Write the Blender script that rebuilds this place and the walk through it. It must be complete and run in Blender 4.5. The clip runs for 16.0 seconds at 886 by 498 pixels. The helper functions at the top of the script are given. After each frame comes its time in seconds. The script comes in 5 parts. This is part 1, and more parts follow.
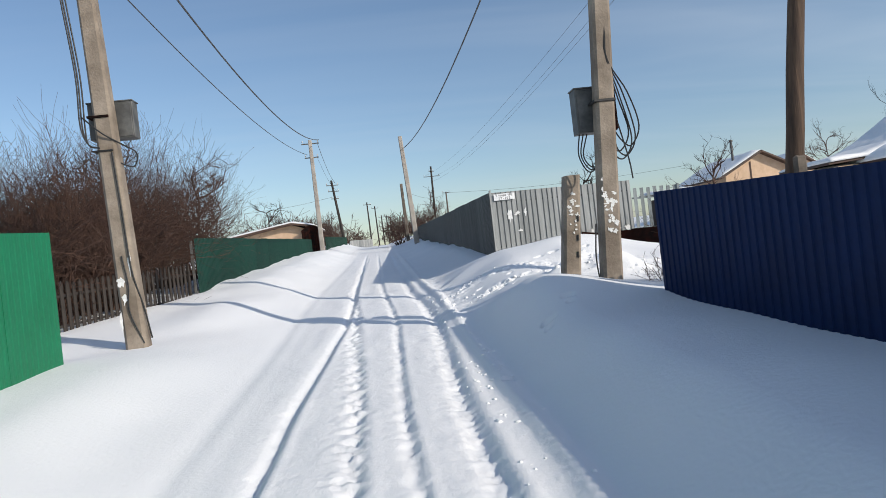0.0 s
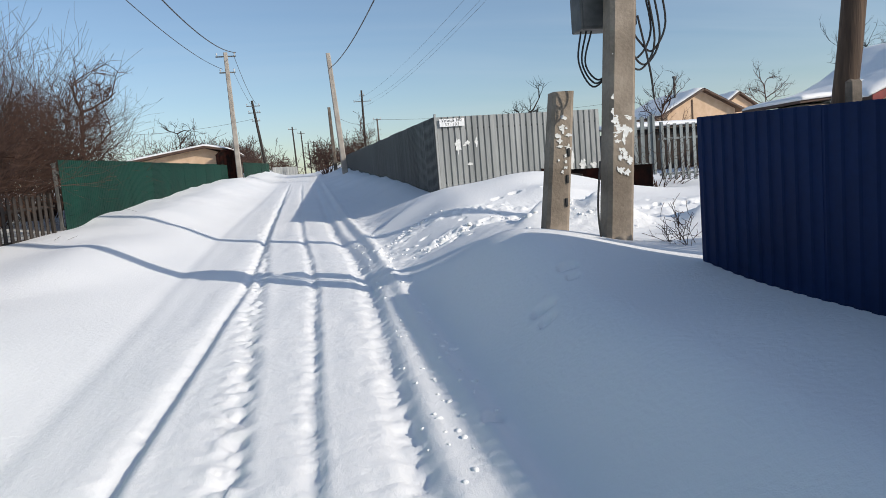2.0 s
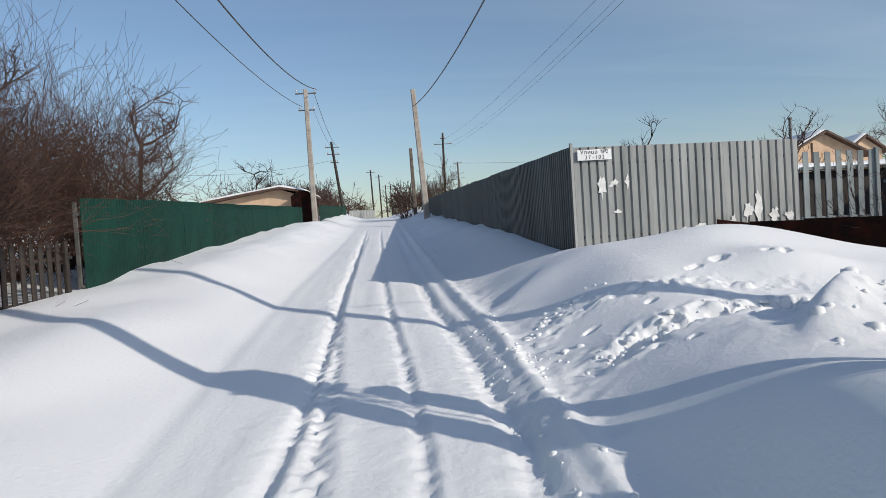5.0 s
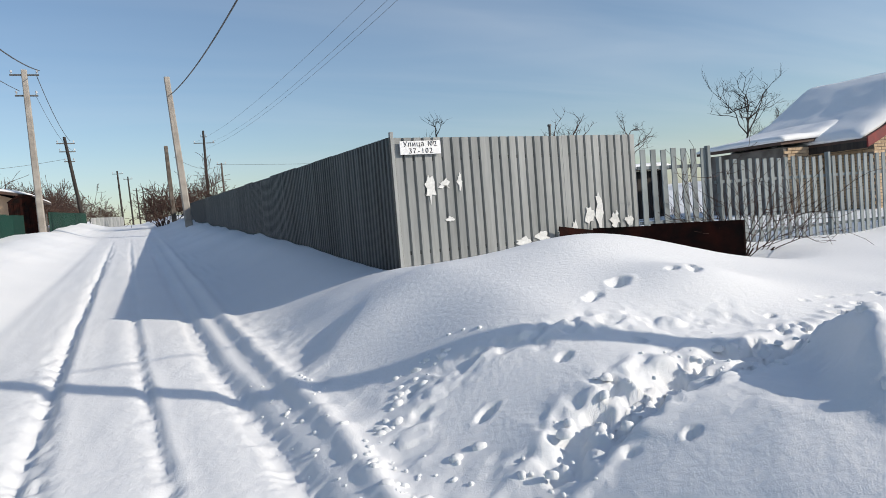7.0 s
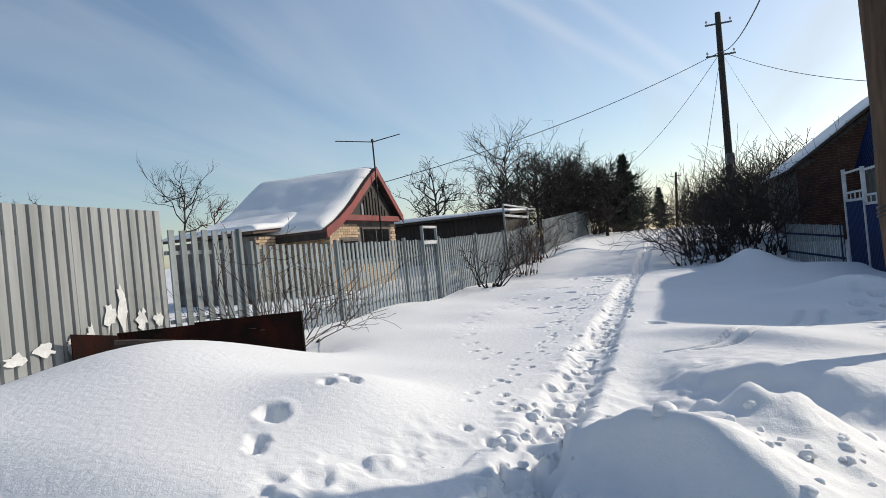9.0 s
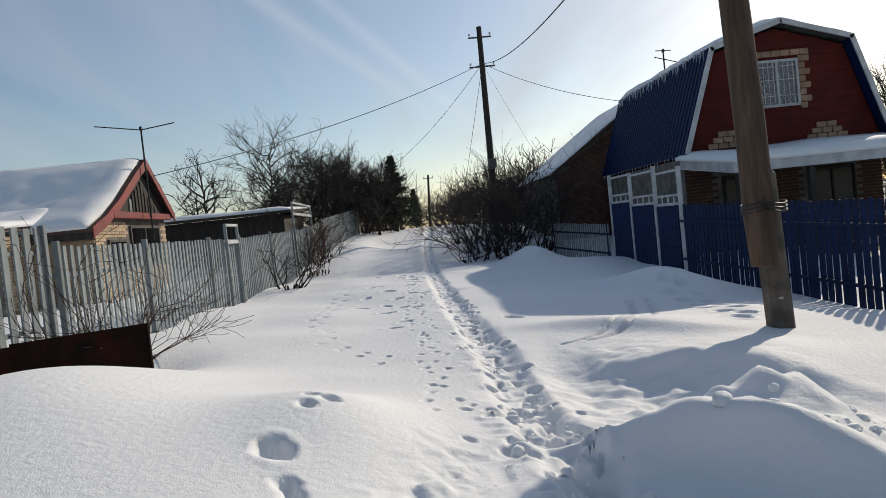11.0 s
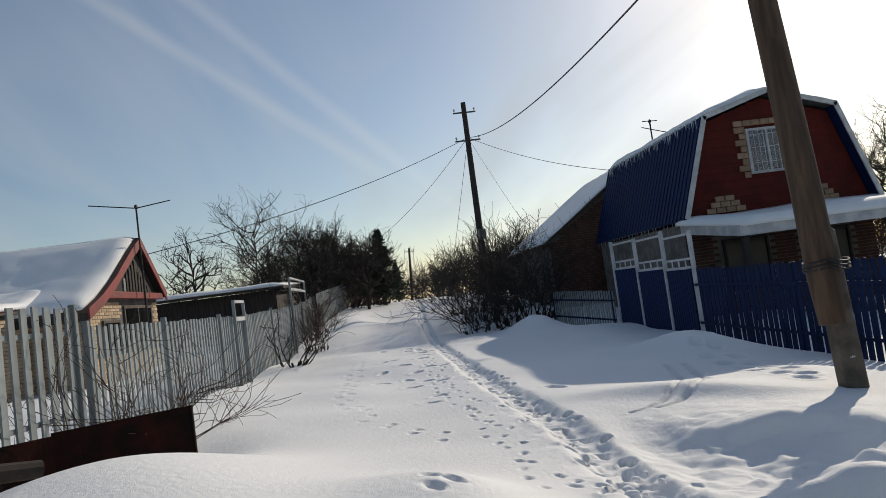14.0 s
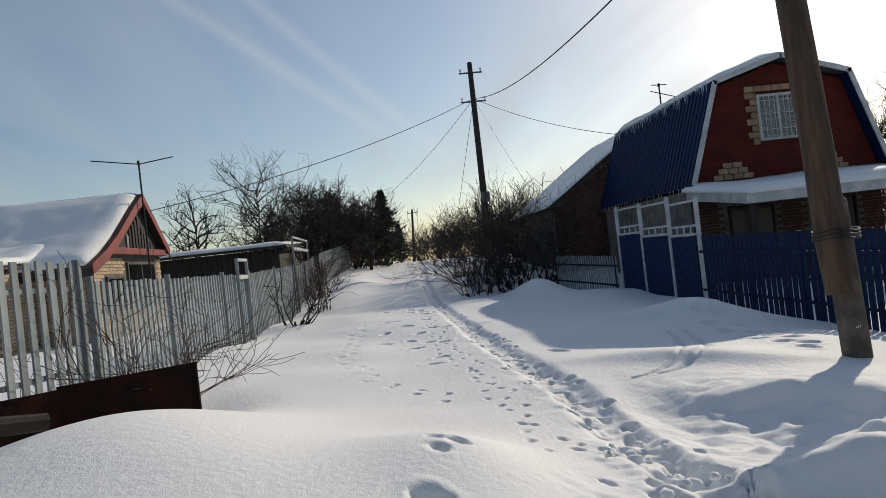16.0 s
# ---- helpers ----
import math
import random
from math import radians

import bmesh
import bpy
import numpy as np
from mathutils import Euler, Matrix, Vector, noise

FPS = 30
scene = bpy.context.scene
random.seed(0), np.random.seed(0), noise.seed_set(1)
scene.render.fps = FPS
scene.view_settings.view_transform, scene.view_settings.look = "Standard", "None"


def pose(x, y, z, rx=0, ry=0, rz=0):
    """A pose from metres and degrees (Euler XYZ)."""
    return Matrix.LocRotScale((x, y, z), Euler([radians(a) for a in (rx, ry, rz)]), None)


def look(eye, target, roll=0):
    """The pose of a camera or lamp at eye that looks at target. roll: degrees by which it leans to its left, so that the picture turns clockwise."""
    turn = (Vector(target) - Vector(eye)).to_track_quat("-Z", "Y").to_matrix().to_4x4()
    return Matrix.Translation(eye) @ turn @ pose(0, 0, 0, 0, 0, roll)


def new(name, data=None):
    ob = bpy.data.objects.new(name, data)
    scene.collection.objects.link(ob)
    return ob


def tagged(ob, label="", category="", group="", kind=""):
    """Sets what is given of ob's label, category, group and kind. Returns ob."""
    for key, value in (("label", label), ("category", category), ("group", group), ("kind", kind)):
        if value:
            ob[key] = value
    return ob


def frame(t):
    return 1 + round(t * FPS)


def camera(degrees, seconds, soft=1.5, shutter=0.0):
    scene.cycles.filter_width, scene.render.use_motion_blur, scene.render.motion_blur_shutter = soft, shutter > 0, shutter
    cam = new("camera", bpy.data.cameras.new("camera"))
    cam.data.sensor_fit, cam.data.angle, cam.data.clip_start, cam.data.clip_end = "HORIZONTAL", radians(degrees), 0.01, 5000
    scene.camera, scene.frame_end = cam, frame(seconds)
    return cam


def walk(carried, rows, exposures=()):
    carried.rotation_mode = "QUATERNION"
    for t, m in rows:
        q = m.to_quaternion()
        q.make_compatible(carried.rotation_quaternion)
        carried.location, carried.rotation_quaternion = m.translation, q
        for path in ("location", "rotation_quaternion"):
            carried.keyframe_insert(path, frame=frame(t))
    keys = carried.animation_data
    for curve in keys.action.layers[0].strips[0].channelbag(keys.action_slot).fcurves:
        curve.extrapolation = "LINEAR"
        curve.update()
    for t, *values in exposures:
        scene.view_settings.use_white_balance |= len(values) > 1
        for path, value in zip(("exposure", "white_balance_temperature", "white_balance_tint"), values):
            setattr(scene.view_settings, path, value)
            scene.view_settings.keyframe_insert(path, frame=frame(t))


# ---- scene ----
cam = camera(66.4, 16.0, soft=0.5)
PATH = [
    (0, (0.036, -0.008, 1.541), (0.219, 1.984, 1.553), -6.6),
    (0.5, (0.045, 0.575, 1.54), (0.097, 2.568, 1.376), -7.0),
    (1, (0.19, 1.19, 1.614), (0.761, 3.107, 1.607), -8.5),
    (1.5, (0.234, 1.927, 1.64), (0.566, 3.897, 1.539), -7.1),
    (2, (0.199, 2.528, 1.661), (0.568, 4.482, 1.449), -4.8),
    (2.5, (0.237, 3.08, 1.706), (0.37, 5.074, 1.622), -7.8),
    (3, (0.207, 3.701, 1.759), (0.34, 5.696, 1.773), -7.4),
    (3.2, (0.215, 3.939, 1.764), (0.392, 5.931, 1.826), -7.7),
    (5.3, (-0.009, 6.35, 1.802), (0.193, 8.337, 1.703), -2.6),
    (5.5, (0.011, 6.586, 1.797), (0.313, 8.559, 1.668), -3.9),
    (6, (0.03, 7.276, 1.845), (0.388, 9.235, 1.662), -5.0),
    (6.5, (-0.033, 7.744, 1.875), (0.608, 9.634, 1.741), -3.2),
    (7, (0.076, 8.325, 1.926), (0.896, 10.146, 1.821), -4.7),
    (7.5, (0.098, 8.875, 1.947), (1.341, 10.44, 1.86), -4.2),
    (8, (0.255, 9.41, 1.995), (1.786, 10.695, 1.928), -6.5),
    (8.5, (0.205, 9.794, 2.003), (1.971, 10.732, 2.035), -4.4),
    (9, (0.327, 10.302, 2.042), (2.224, 10.937, 2.046), -5.7),
    (9.5, (0.447, 10.647, 2.09), (2.402, 11.06, 2.164), -5.1),
    (10, (0.398, 11.015, 2.121), (2.394, 11.135, 2.191), -5.0),
    (10.2, (0.418, 11.113, 2.111), (2.416, 11.201, 2.104), -5.3),
    (12.3, (0.513, 12.279, 2.215), (2.489, 11.969, 2.261), -6.4),
    (12.5, (0.506, 12.306, 2.211), (2.485, 12.033, 2.293), -5.6),
    (13, (0.6, 12.307, 2.232), (2.578, 12.021, 2.315), -6.9),
    (13.5, (0.659, 12.246, 2.186), (2.645, 12.022, 2.278), -7.9),
    (14, (0.701, 12.262, 2.183), (2.687, 12.064, 2.315), -7.6),
    (14.5, (0.779, 12.271, 2.185), (2.769, 12.101, 2.297), -7.2),
    (15, (0.809, 12.28, 2.174), (2.8, 12.11, 2.274), -6.6),
    (15.5, (0.854, 12.28, 2.176), (2.843, 12.077, 2.235), -6.5),
    (16, (0.749, 12.285, 2.187), (2.741, 12.107, 2.209), -6.5),
]
EXPOSURES = [(0, 0.13, 6750, 10), (0.5, 0.0, 6750, 10), (1, 0.25, 6750, 10), (1.5, 0.4, 6750, 10), (2, 0.12, 6750, 10), (2.5, 0.12, 6750, 10), (3, -0.04, 6720, 10), (5.5, 0.0, 6750, 10), (6, 0.04, 6850, 10), (7, 0.15, 6850, 10), (8, 0.06, 6900, 10), (8.5, 0.16, 6980, 10), (9.5, 0.05, 7120, 10), (10, -0.05, 7200, 10), (12.5, -0.28, 7400, 10), (13.5, -0.42, 7400, 10), (14, -0.3, 7400, 10), (14.5, -0.28, 7400, 10), (16, -0.28, 7400, 10)]
SKY, CIRRUS = 0.122, (4.6, 5.3, 6.2, 1)
# the walk stays on the packed road, then turns into the side alley
walk(cam, [(t, look(eye, target, roll)) for t, eye, target, roll in PATH],
     exposures=EXPOSURES)

# ---- light ----
SUN_AZ, SUN_EL = radians(130.0), radians(25.7)
TO_SUN = Vector((math.sin(SUN_AZ) * math.cos(SUN_EL), math.cos(SUN_AZ) * math.cos(SUN_EL), math.sin(SUN_EL)))
sun_data = bpy.data.lights.new("sun", "SUN")
sun_data.energy, sun_data.angle, sun_data.color = 3.35, radians(0.53), (1.0, 0.94, 0.85)
sun = new("sun", sun_data)
sun.matrix_world = look((0, 0, 60), Vector((0, 0, 60)) - TO_SUN)

world = bpy.data.worlds.new("winter_sky")
scene.world = world
world.use_nodes = True
wn, wl = world.node_tree.nodes, world.node_tree.links
wn.clear()
sky = wn.new("ShaderNodeTexSky")
sky.sky_type, sky.sun_disc = "NISHITA", False
sky.sun_elevation, sky.sun_rotation = SUN_EL, SUN_AZ
sky.air_density, sky.dust_density, sky.ozone_density = 1.0, 0.75, 3.0
# thin streaked cirrus high over the whole sky
tc = wn.new("ShaderNodeTexCoord")
sep = wn.new("ShaderNodeSeparateXYZ")
wl.new(tc.outputs["Generated"], sep.inputs[0])
zz = wn.new("ShaderNodeMath"); zz.operation = "ADD"; zz.inputs[1].default_value = 0.12
wl.new(sep.outputs["Z"], zz.inputs[0])
comb = wn.new("ShaderNodeCombineXYZ")
for axis in ("X", "Y"):
    dv = wn.new("ShaderNodeMath"); dv.operation = "DIVIDE"
    wl.new(sep.outputs[axis], dv.inputs[0]); wl.new(zz.outputs[0], dv.inputs[1])
    wl.new(dv.outputs[0], comb.inputs[axis])
mp = wn.new("ShaderNodeMapping")
mp.inputs["Rotation"].default_value = (0, 0, radians(35))
mp.inputs["Scale"].default_value = (0.35, 1.5, 1.0)
wl.new(comb.outputs[0], mp.inputs[0])
cn = wn.new("ShaderNodeTexNoise")
cn.inputs["Scale"].default_value, cn.inputs["Detail"].default_value, cn.inputs["Distortion"].default_value = 1.1, 4.0, 0.5
wl.new(mp.outputs[0], cn.inputs["Vector"])
ramp = wn.new("ShaderNodeMapRange")
ramp.inputs["From Min"].default_value, ramp.inputs["From Max"].default_value = 0.42, 0.85
ramp.inputs["To Max"].default_value = 0.5
wl.new(cn.outputs["Fac"], ramp.inputs["Value"])
mixc = wn.new("ShaderNodeMix"); mixc.data_type = "RGBA"
glow = wn.new("ShaderNodeVectorMath"); glow.operation = "DOT_PRODUCT"
glow.inputs[1].default_value = (0.69, -0.58, 0.43)
wl.new(tc.outputs["Generated"], glow.inputs[0])
thick = wn.new("ShaderNodeMapRange")
for key, v in (("From Min", -0.4), ("From Max", 0.8), ("To Min", 0.35), ("To Max", 1.35)):
    thick.inputs[key].default_value = v
wl.new(glow.outputs["Value"], thick.inputs["Value"])
cover = wn.new("ShaderNodeMath"); cover.operation = "MULTIPLY"
wl.new(ramp.outputs[0], cover.inputs[0]); wl.new(thick.outputs[0], cover.inputs[1])
wl.new(cover.outputs[0], mixc.inputs["Factor"])
wl.new(sky.outputs[0], mixc.inputs["A"])
mixc.inputs["B"].default_value = CIRRUS
# two old condensation trails, spread and faint
veil = mixc.outputs["Result"]
for normal, middle in (((0.1604, 0.6111, -0.7751), (0.9197, 0.1925, 0.3421)), ((0.1782, 0.6926, -0.699), (0.9387, 0.0932, 0.3317))):
    across, along = wn.new("ShaderNodeVectorMath"), wn.new("ShaderNodeVectorMath")
    for node, v in ((across, normal), (along, middle)):
        node.operation = "DOT_PRODUCT"
        node.inputs[1].default_value = v
        wl.new(tc.outputs["Generated"], node.inputs[0])
    ab = wn.new("ShaderNodeMath"); ab.operation = "ABSOLUTE"
    wl.new(across.outputs["Value"], ab.inputs[0])
    band, reach = wn.new("ShaderNodeMapRange"), wn.new("ShaderNodeMapRange")
    band.interpolation_type = reach.interpolation_type = "SMOOTHSTEP"
    for node, a0, a1, b0, b1 in ((band, 0.0, 0.016, 0.09, 0.0), (reach, 0.93, 0.995, 0.0, 1.0)):
        node.inputs["From Min"].default_value, node.inputs["From Max"].default_value = a0, a1
        node.inputs["To Min"].default_value, node.inputs["To Max"].default_value = b0, b1
    wl.new(ab.outputs[0], band.inputs["Value"]); wl.new(along.outputs["Value"], reach.inputs["Value"])
    mul = wn.new("ShaderNodeMath"); mul.operation = "MULTIPLY"
    wl.new(band.outputs[0], mul.inputs[0]); wl.new(reach.outputs[0], mul.inputs[1])
    trail_mix = wn.new("ShaderNodeMix"); trail_mix.data_type = "RGBA"
    trail_mix.inputs["B"].default_value = (9.0, 9.0, 9.0, 1)
    wl.new(mul.outputs[0], trail_mix.inputs["Factor"]); wl.new(veil, trail_mix.inputs["A"])
    veil = trail_mix.outputs["Result"]
bg = wn.new("ShaderNodeBackground")
bg.inputs["Strength"].default_value = SKY
wl.new(veil, bg.inputs["Color"])
wo = wn.new("ShaderNodeOutputWorld")
wl.new(bg.outputs[0], wo.inputs[0])

# ---- materials ----
def surface(name, a, b, scale=3.0, rough=0.7, metal=0.0, bump=0.2, grain=40.0, stretch=(1, 1, 1), per_piece=0.0, lo=0.38, hi=0.64, spec=0.5):
    """Two colours in large patches, fine grain in tone and relief; per_piece varies tone from object to object."""
    m = bpy.data.materials.new(name)
    m.use_nodes = True
    nt = m.node_tree
    n, l = nt.nodes, nt.links
    p = n["Principled BSDF"]
    c = n.new("ShaderNodeTexCoord")
    mapping = n.new("ShaderNodeMapping")
    mapping.inputs["Scale"].default_value = stretch
    l.new(c.outputs["Object"], mapping.inputs[0])
    big, fine = n.new("ShaderNodeTexNoise"), n.new("ShaderNodeTexNoise")
    big.inputs["Scale"].default_value, big.inputs["Detail"].default_value = scale, 4
    fine.inputs["Scale"].default_value, fine.inputs["Detail"].default_value = grain, 3
    for t in (big, fine):
        l.new(mapping.outputs[0], t.inputs["Vector"])
    mr = n.new("ShaderNodeMapRange")
    mr.inputs["From Min"].default_value, mr.inputs["From Max"].default_value = lo, hi
    l.new(big.outputs["Fac"], mr.inputs["Value"])
    mx = n.new("ShaderNodeMix"); mx.data_type = "RGBA"
    mx.inputs["A"].default_value, mx.inputs["B"].default_value = (*a, 1), (*b, 1)
    l.new(mr.outputs[0], mx.inputs["Factor"])
    hsv = n.new("ShaderNodeHueSaturation")
    vr = n.new("ShaderNodeMapRange")
    vr.inputs["To Min"].default_value, vr.inputs["To Max"].default_value = 0.82, 1.18
    l.new(fine.outputs["Fac"], vr.inputs["Value"])
    l.new(mx.outputs["Result"], hsv.inputs["Color"])
    if per_piece:
        info = n.new("ShaderNodeObjectInfo")
        pr = n.new("ShaderNodeMapRange")
        pr.inputs["To Min"].default_value, pr.inputs["To Max"].default_value = 1 - per_piece, 1 + per_piece
        l.new(info.outputs["Random"], pr.inputs["Value"])
        mu = n.new("ShaderNodeMath"); mu.operation = "MULTIPLY"
        l.new(vr.outputs[0], mu.inputs[0]); l.new(pr.outputs[0], mu.inputs[1])
        l.new(mu.outputs[0], hsv.inputs["Value"])
    else:
        l.new(vr.outputs[0], hsv.inputs["Value"])
    l.new(hsv.outputs[0], p.inputs["Base Color"])
    rr = n.new("ShaderNodeMapRange")
    rr.inputs["To Min"].default_value, rr.inputs["To Max"].default_value = max(0.05, rough - 0.12), min(1, rough + 0.12)
    l.new(big.outputs["Fac"], rr.inputs["Value"]); l.new(rr.outputs[0], p.inputs["Roughness"])
    p.inputs["Metallic"].default_value = metal
    p.inputs["Specular IOR Level"].default_value = spec
    if bump:
        bp = n.new("ShaderNodeBump")
        bp.inputs["Strength"].default_value, bp.inputs["Distance"].default_value = bump, 0.01
        l.new(fine.outputs["Fac"], bp.inputs["Height"]); l.new(bp.outputs[0], p.inputs["Normal"])
    return m


def snow_material():
    m = bpy.data.materials.new("snow")
    m.use_nodes = True
    n, l = m.node_tree.nodes, m.node_tree.links
    p = n["Principled BSDF"]
    c = n.new("ShaderNodeTexCoord")
    big, mid, fine = (n.new("ShaderNodeTexNoise") for _ in range(3))
    for t, s, d in ((big, 0.6, 3), (mid, 26, 4), (fine, 170, 2)):
        t.inputs["Scale"].default_value, t.inputs["Detail"].default_value = s, d
        l.new(c.outputs["Object"], t.inputs["Vector"])
    mx = n.new("ShaderNodeMix"); mx.data_type = "RGBA"
    mx.inputs["A"].default_value, mx.inputs["B"].default_value = (0.80, 0.815, 0.83, 1), (0.90, 0.90, 0.90, 1)
    l.new(big.outputs["Fac"], mx.inputs["Factor"])
    l.new(mx.outputs["Result"], p.inputs["Base Color"])
    p.inputs["Roughness"].default_value = 0.75
    p.inputs["Specular IOR Level"].default_value = 0.25
    b1, b2 = n.new("ShaderNodeBump"), n.new("ShaderNodeBump")
    b1.inputs["Strength"].default_value, b1.inputs["Distance"].default_value = 0.42, 0.013
    b2.inputs["Strength"].default_value, b2.inputs["Distance"].default_value = 0.65, 0.004
    l.new(mid.outputs["Fac"], b1.inputs["Height"]); l.new(fine.outputs["Fac"], b2.inputs["Height"])
    l.new(b1.outputs[0], b2.inputs["Normal"]); l.new(b2.outputs[0], p.inputs["Normal"])
    return m


SNOW = snow_material()
CONCRETE = surface("concrete", (0.17, 0.135, 0.103), (0.30, 0.25, 0.20), 2.5, 0.9, 0, 0.6, 30)
CONCRETE_DARK = surface("weathered_concrete", (0.07, 0.058, 0.046), (0.17, 0.14, 0.115), 4, 0.9, 0, 0.7, 26)
CONCRETE_GREY = surface("pale_grey_concrete", (0.27, 0.24, 0.21), (0.38, 0.345, 0.305), 2.5, 0.9, 0, 0.5, 30)
POLE_WOOD = surface("pole_wood", (0.055, 0.032, 0.020), (0.115, 0.072, 0.046), 3, 0.85, 0, 0.7, 14, (5, 5, 0.3))
GREY_WOOD = surface("grey_weathered_wood", (0.06, 0.05, 0.043), (0.13, 0.11, 0.095), 3, 0.85, 0, 0.5, 14, (5, 5, 0.4), 0.15)
DARK_WOOD = surface("dark_wood", (0.018, 0.014, 0.012), (0.04, 0.032, 0.027), 3, 0.85, 0, 0.5, 14, (5, 5, 0.4), 0.15)
# darkened copy of the galvanised sheet, shade put into the base colour
ZINC_SHADED = surface("shaded_galvanised_sheet", (0.038, 0.043, 0.045), (0.085, 0.093, 0.095), 1.3, 0.5, 0.0, 0.1, 12, (2.5, 2.5, 0.22), 0.16, spec=0.25)
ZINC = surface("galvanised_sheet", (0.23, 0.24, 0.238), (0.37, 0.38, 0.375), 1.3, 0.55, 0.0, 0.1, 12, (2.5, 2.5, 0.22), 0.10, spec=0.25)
ZINC_PICKET = surface("galvanised_picket", (0.15, 0.172, 0.176), (0.27, 0.30, 0.305), 2.0, 0.55, 0.0, 0.1, 14, (1, 1, 0.25), 0.15, spec=0.25)
BLUE_SHEET = surface("blue_coated_sheet", (0.0025, 0.013, 0.058), (0.004, 0.019, 0.078), 1.5, 0.6, 0, 0.06, 20, spec=0.18)
GREEN_SHEET = surface("bright_green_sheet", (0.0, 0.14, 0.06), (0.0, 0.165, 0.072), 1.5, 0.55, 0, 0.06, 20)
DARK_GREEN = surface("dark_green_sheet", (0.002, 0.026, 0.017), (0.005, 0.042, 0.028), 1.2, 0.6, 0, 0.06, 20, per_piece=0.15, spec=0.2)
RUST = surface("rusty_iron", (0.005, 0.0025, 0.002), (0.026, 0.006, 0.0035), 4, 0.9, 0.0, 0.5, 30, spec=0.15)
BOX_METAL = surface("grey_painted_steel", (0.07, 0.07, 0.068), (0.13, 0.13, 0.125), 5, 0.6, 0.2, 0.2, 30)
BLACK = surface("black_rubber", (0.012, 0.012, 0.013), (0.02, 0.02, 0.02), 5, 0.6, 0, 0.1, 40)
WIRE = surface("grey_wire", (0.06, 0.06, 0.065), (0.09, 0.09, 0.09), 5, 0.6, 0.2, 0.0, 40)
PAPER = surface("torn_paper", (0.66, 0.66, 0.64), (0.78, 0.78, 0.76), 9, 0.9, 0, 0.2, 40)
SIGN_WHITE = surface("white_sign", (0.74, 0.75, 0.76), (0.80, 0.80, 0.80), 9, 0.5, 0, 0.0, 40)
INK = surface("black_lettering", (0.02, 0.02, 0.025), (0.03, 0.03, 0.035), 9, 0.6, 0, 0, 40)
TWIG = surface("red_brown_twigs", (0.042, 0.021, 0.015), (0.10, 0.052, 0.035), 6, 0.9, 0, 0.2, 30)
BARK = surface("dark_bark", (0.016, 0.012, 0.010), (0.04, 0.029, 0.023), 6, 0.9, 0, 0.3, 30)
NEEDLE = surface("conifer_needles", (0.012, 0.026, 0.014), (0.025, 0.045, 0.022), 6, 0.9, 0, 0.2, 30)
RED_PAINT = surface("red_painted_board", (0.17, 0.018, 0.018), (0.26, 0.034, 0.030), 3, 0.7, 0, 0.3, 20, per_piece=0.08)
RED_CLAD = surface("red_cladding", (0.072, 0.008, 0.006), (0.105, 0.013, 0.009), 2, 0.8, 0, 0.4, 20, spec=0.25)
MORTAR = surface("mortar", (0.12, 0.105, 0.09), (0.20, 0.18, 0.16), 4, 0.95, 0, 0.4, 40)
BRICK_PALE = surface("pale_silicate_brick", (0.25, 0.155, 0.10), (0.36, 0.235, 0.155), 4, 0.9, 0, 0.4, 40, per_piece=0.22)
BRICK_CREAM = surface("cream_brick", (0.40, 0.28, 0.175), (0.56, 0.42, 0.28), 4, 0.9, 0, 0.4, 40, per_piece=0.2)
BRICK_RED = surface("dark_red_brick", (0.07, 0.026, 0.017), (0.115, 0.046, 0.030), 4, 0.9, 0, 0.4, 40, per_piece=0.25)
WHITE_PAINT = surface("white_paint", (0.40, 0.41, 0.42), (0.56, 0.56, 0.56), 4, 0.6, 0, 0.2, 30)
BEIGE = surface("beige_plaster", (0.52, 0.36, 0.24), (0.60, 0.43, 0.30), 2, 0.9, 0, 0.3, 30)
BROWN_ROOF = surface("brown_roof_edge", (0.06, 0.035, 0.025), (0.09, 0.05, 0.035), 3, 0.7, 0, 0.2, 30)
BLUE_PAINT = surface("blue_painted_wood", (0.0025, 0.011, 0.042), (0.005, 0.018, 0.066), 3, 0.65, 0, 0.3, 18, (1, 1, 0.4), 0.2, spec=0.2)
CURTAIN = surface("white_curtain", (0.5, 0.5, 0.5), (0.7, 0.7, 0.7), 6, 0.9, 0, 0.2, 12, (6, 6, 0.5))
ICE = bpy.data.materials.new("icicle_ice")
ICE.use_nodes = True
ICE.node_tree.nodes["Principled BSDF"].inputs["Base Color"].default_value = (0.75, 0.82, 0.88, 1)
ICE.node_tree.nodes["Principled BSDF"].inputs["Roughness"].default_value = 0.15
ICE.node_tree.nodes["Principled BSDF"].inputs["Transmission Weight"].default_value = 0.6
GLASS = bpy.data.materials.new("window_glass")
GLASS.use_nodes = True
_g = GLASS.node_tree.nodes["Principled BSDF"]
_g.inputs["Base Color"].default_value, _g.inputs["Roughness"].default_value, _g.inputs["Transmission Weight"].default_value = (0.9, 0.95, 0.97, 1), 0.03, 0.9
_g.inputs["Specular IOR Level"].default_value = 0.2
# opaque pane, its dark colour stands for the unlit room behind
DARK_GLASS = surface("opaque_dark_glass", (0.010, 0.011, 0.012), (0.018, 0.019, 0.02), 3, 0.08, 0, 0, 30, spec=0.3)
# darkness of unlit rooms, painted on thin panels in the windows
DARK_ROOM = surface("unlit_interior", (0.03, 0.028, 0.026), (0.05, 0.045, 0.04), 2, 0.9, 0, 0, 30)


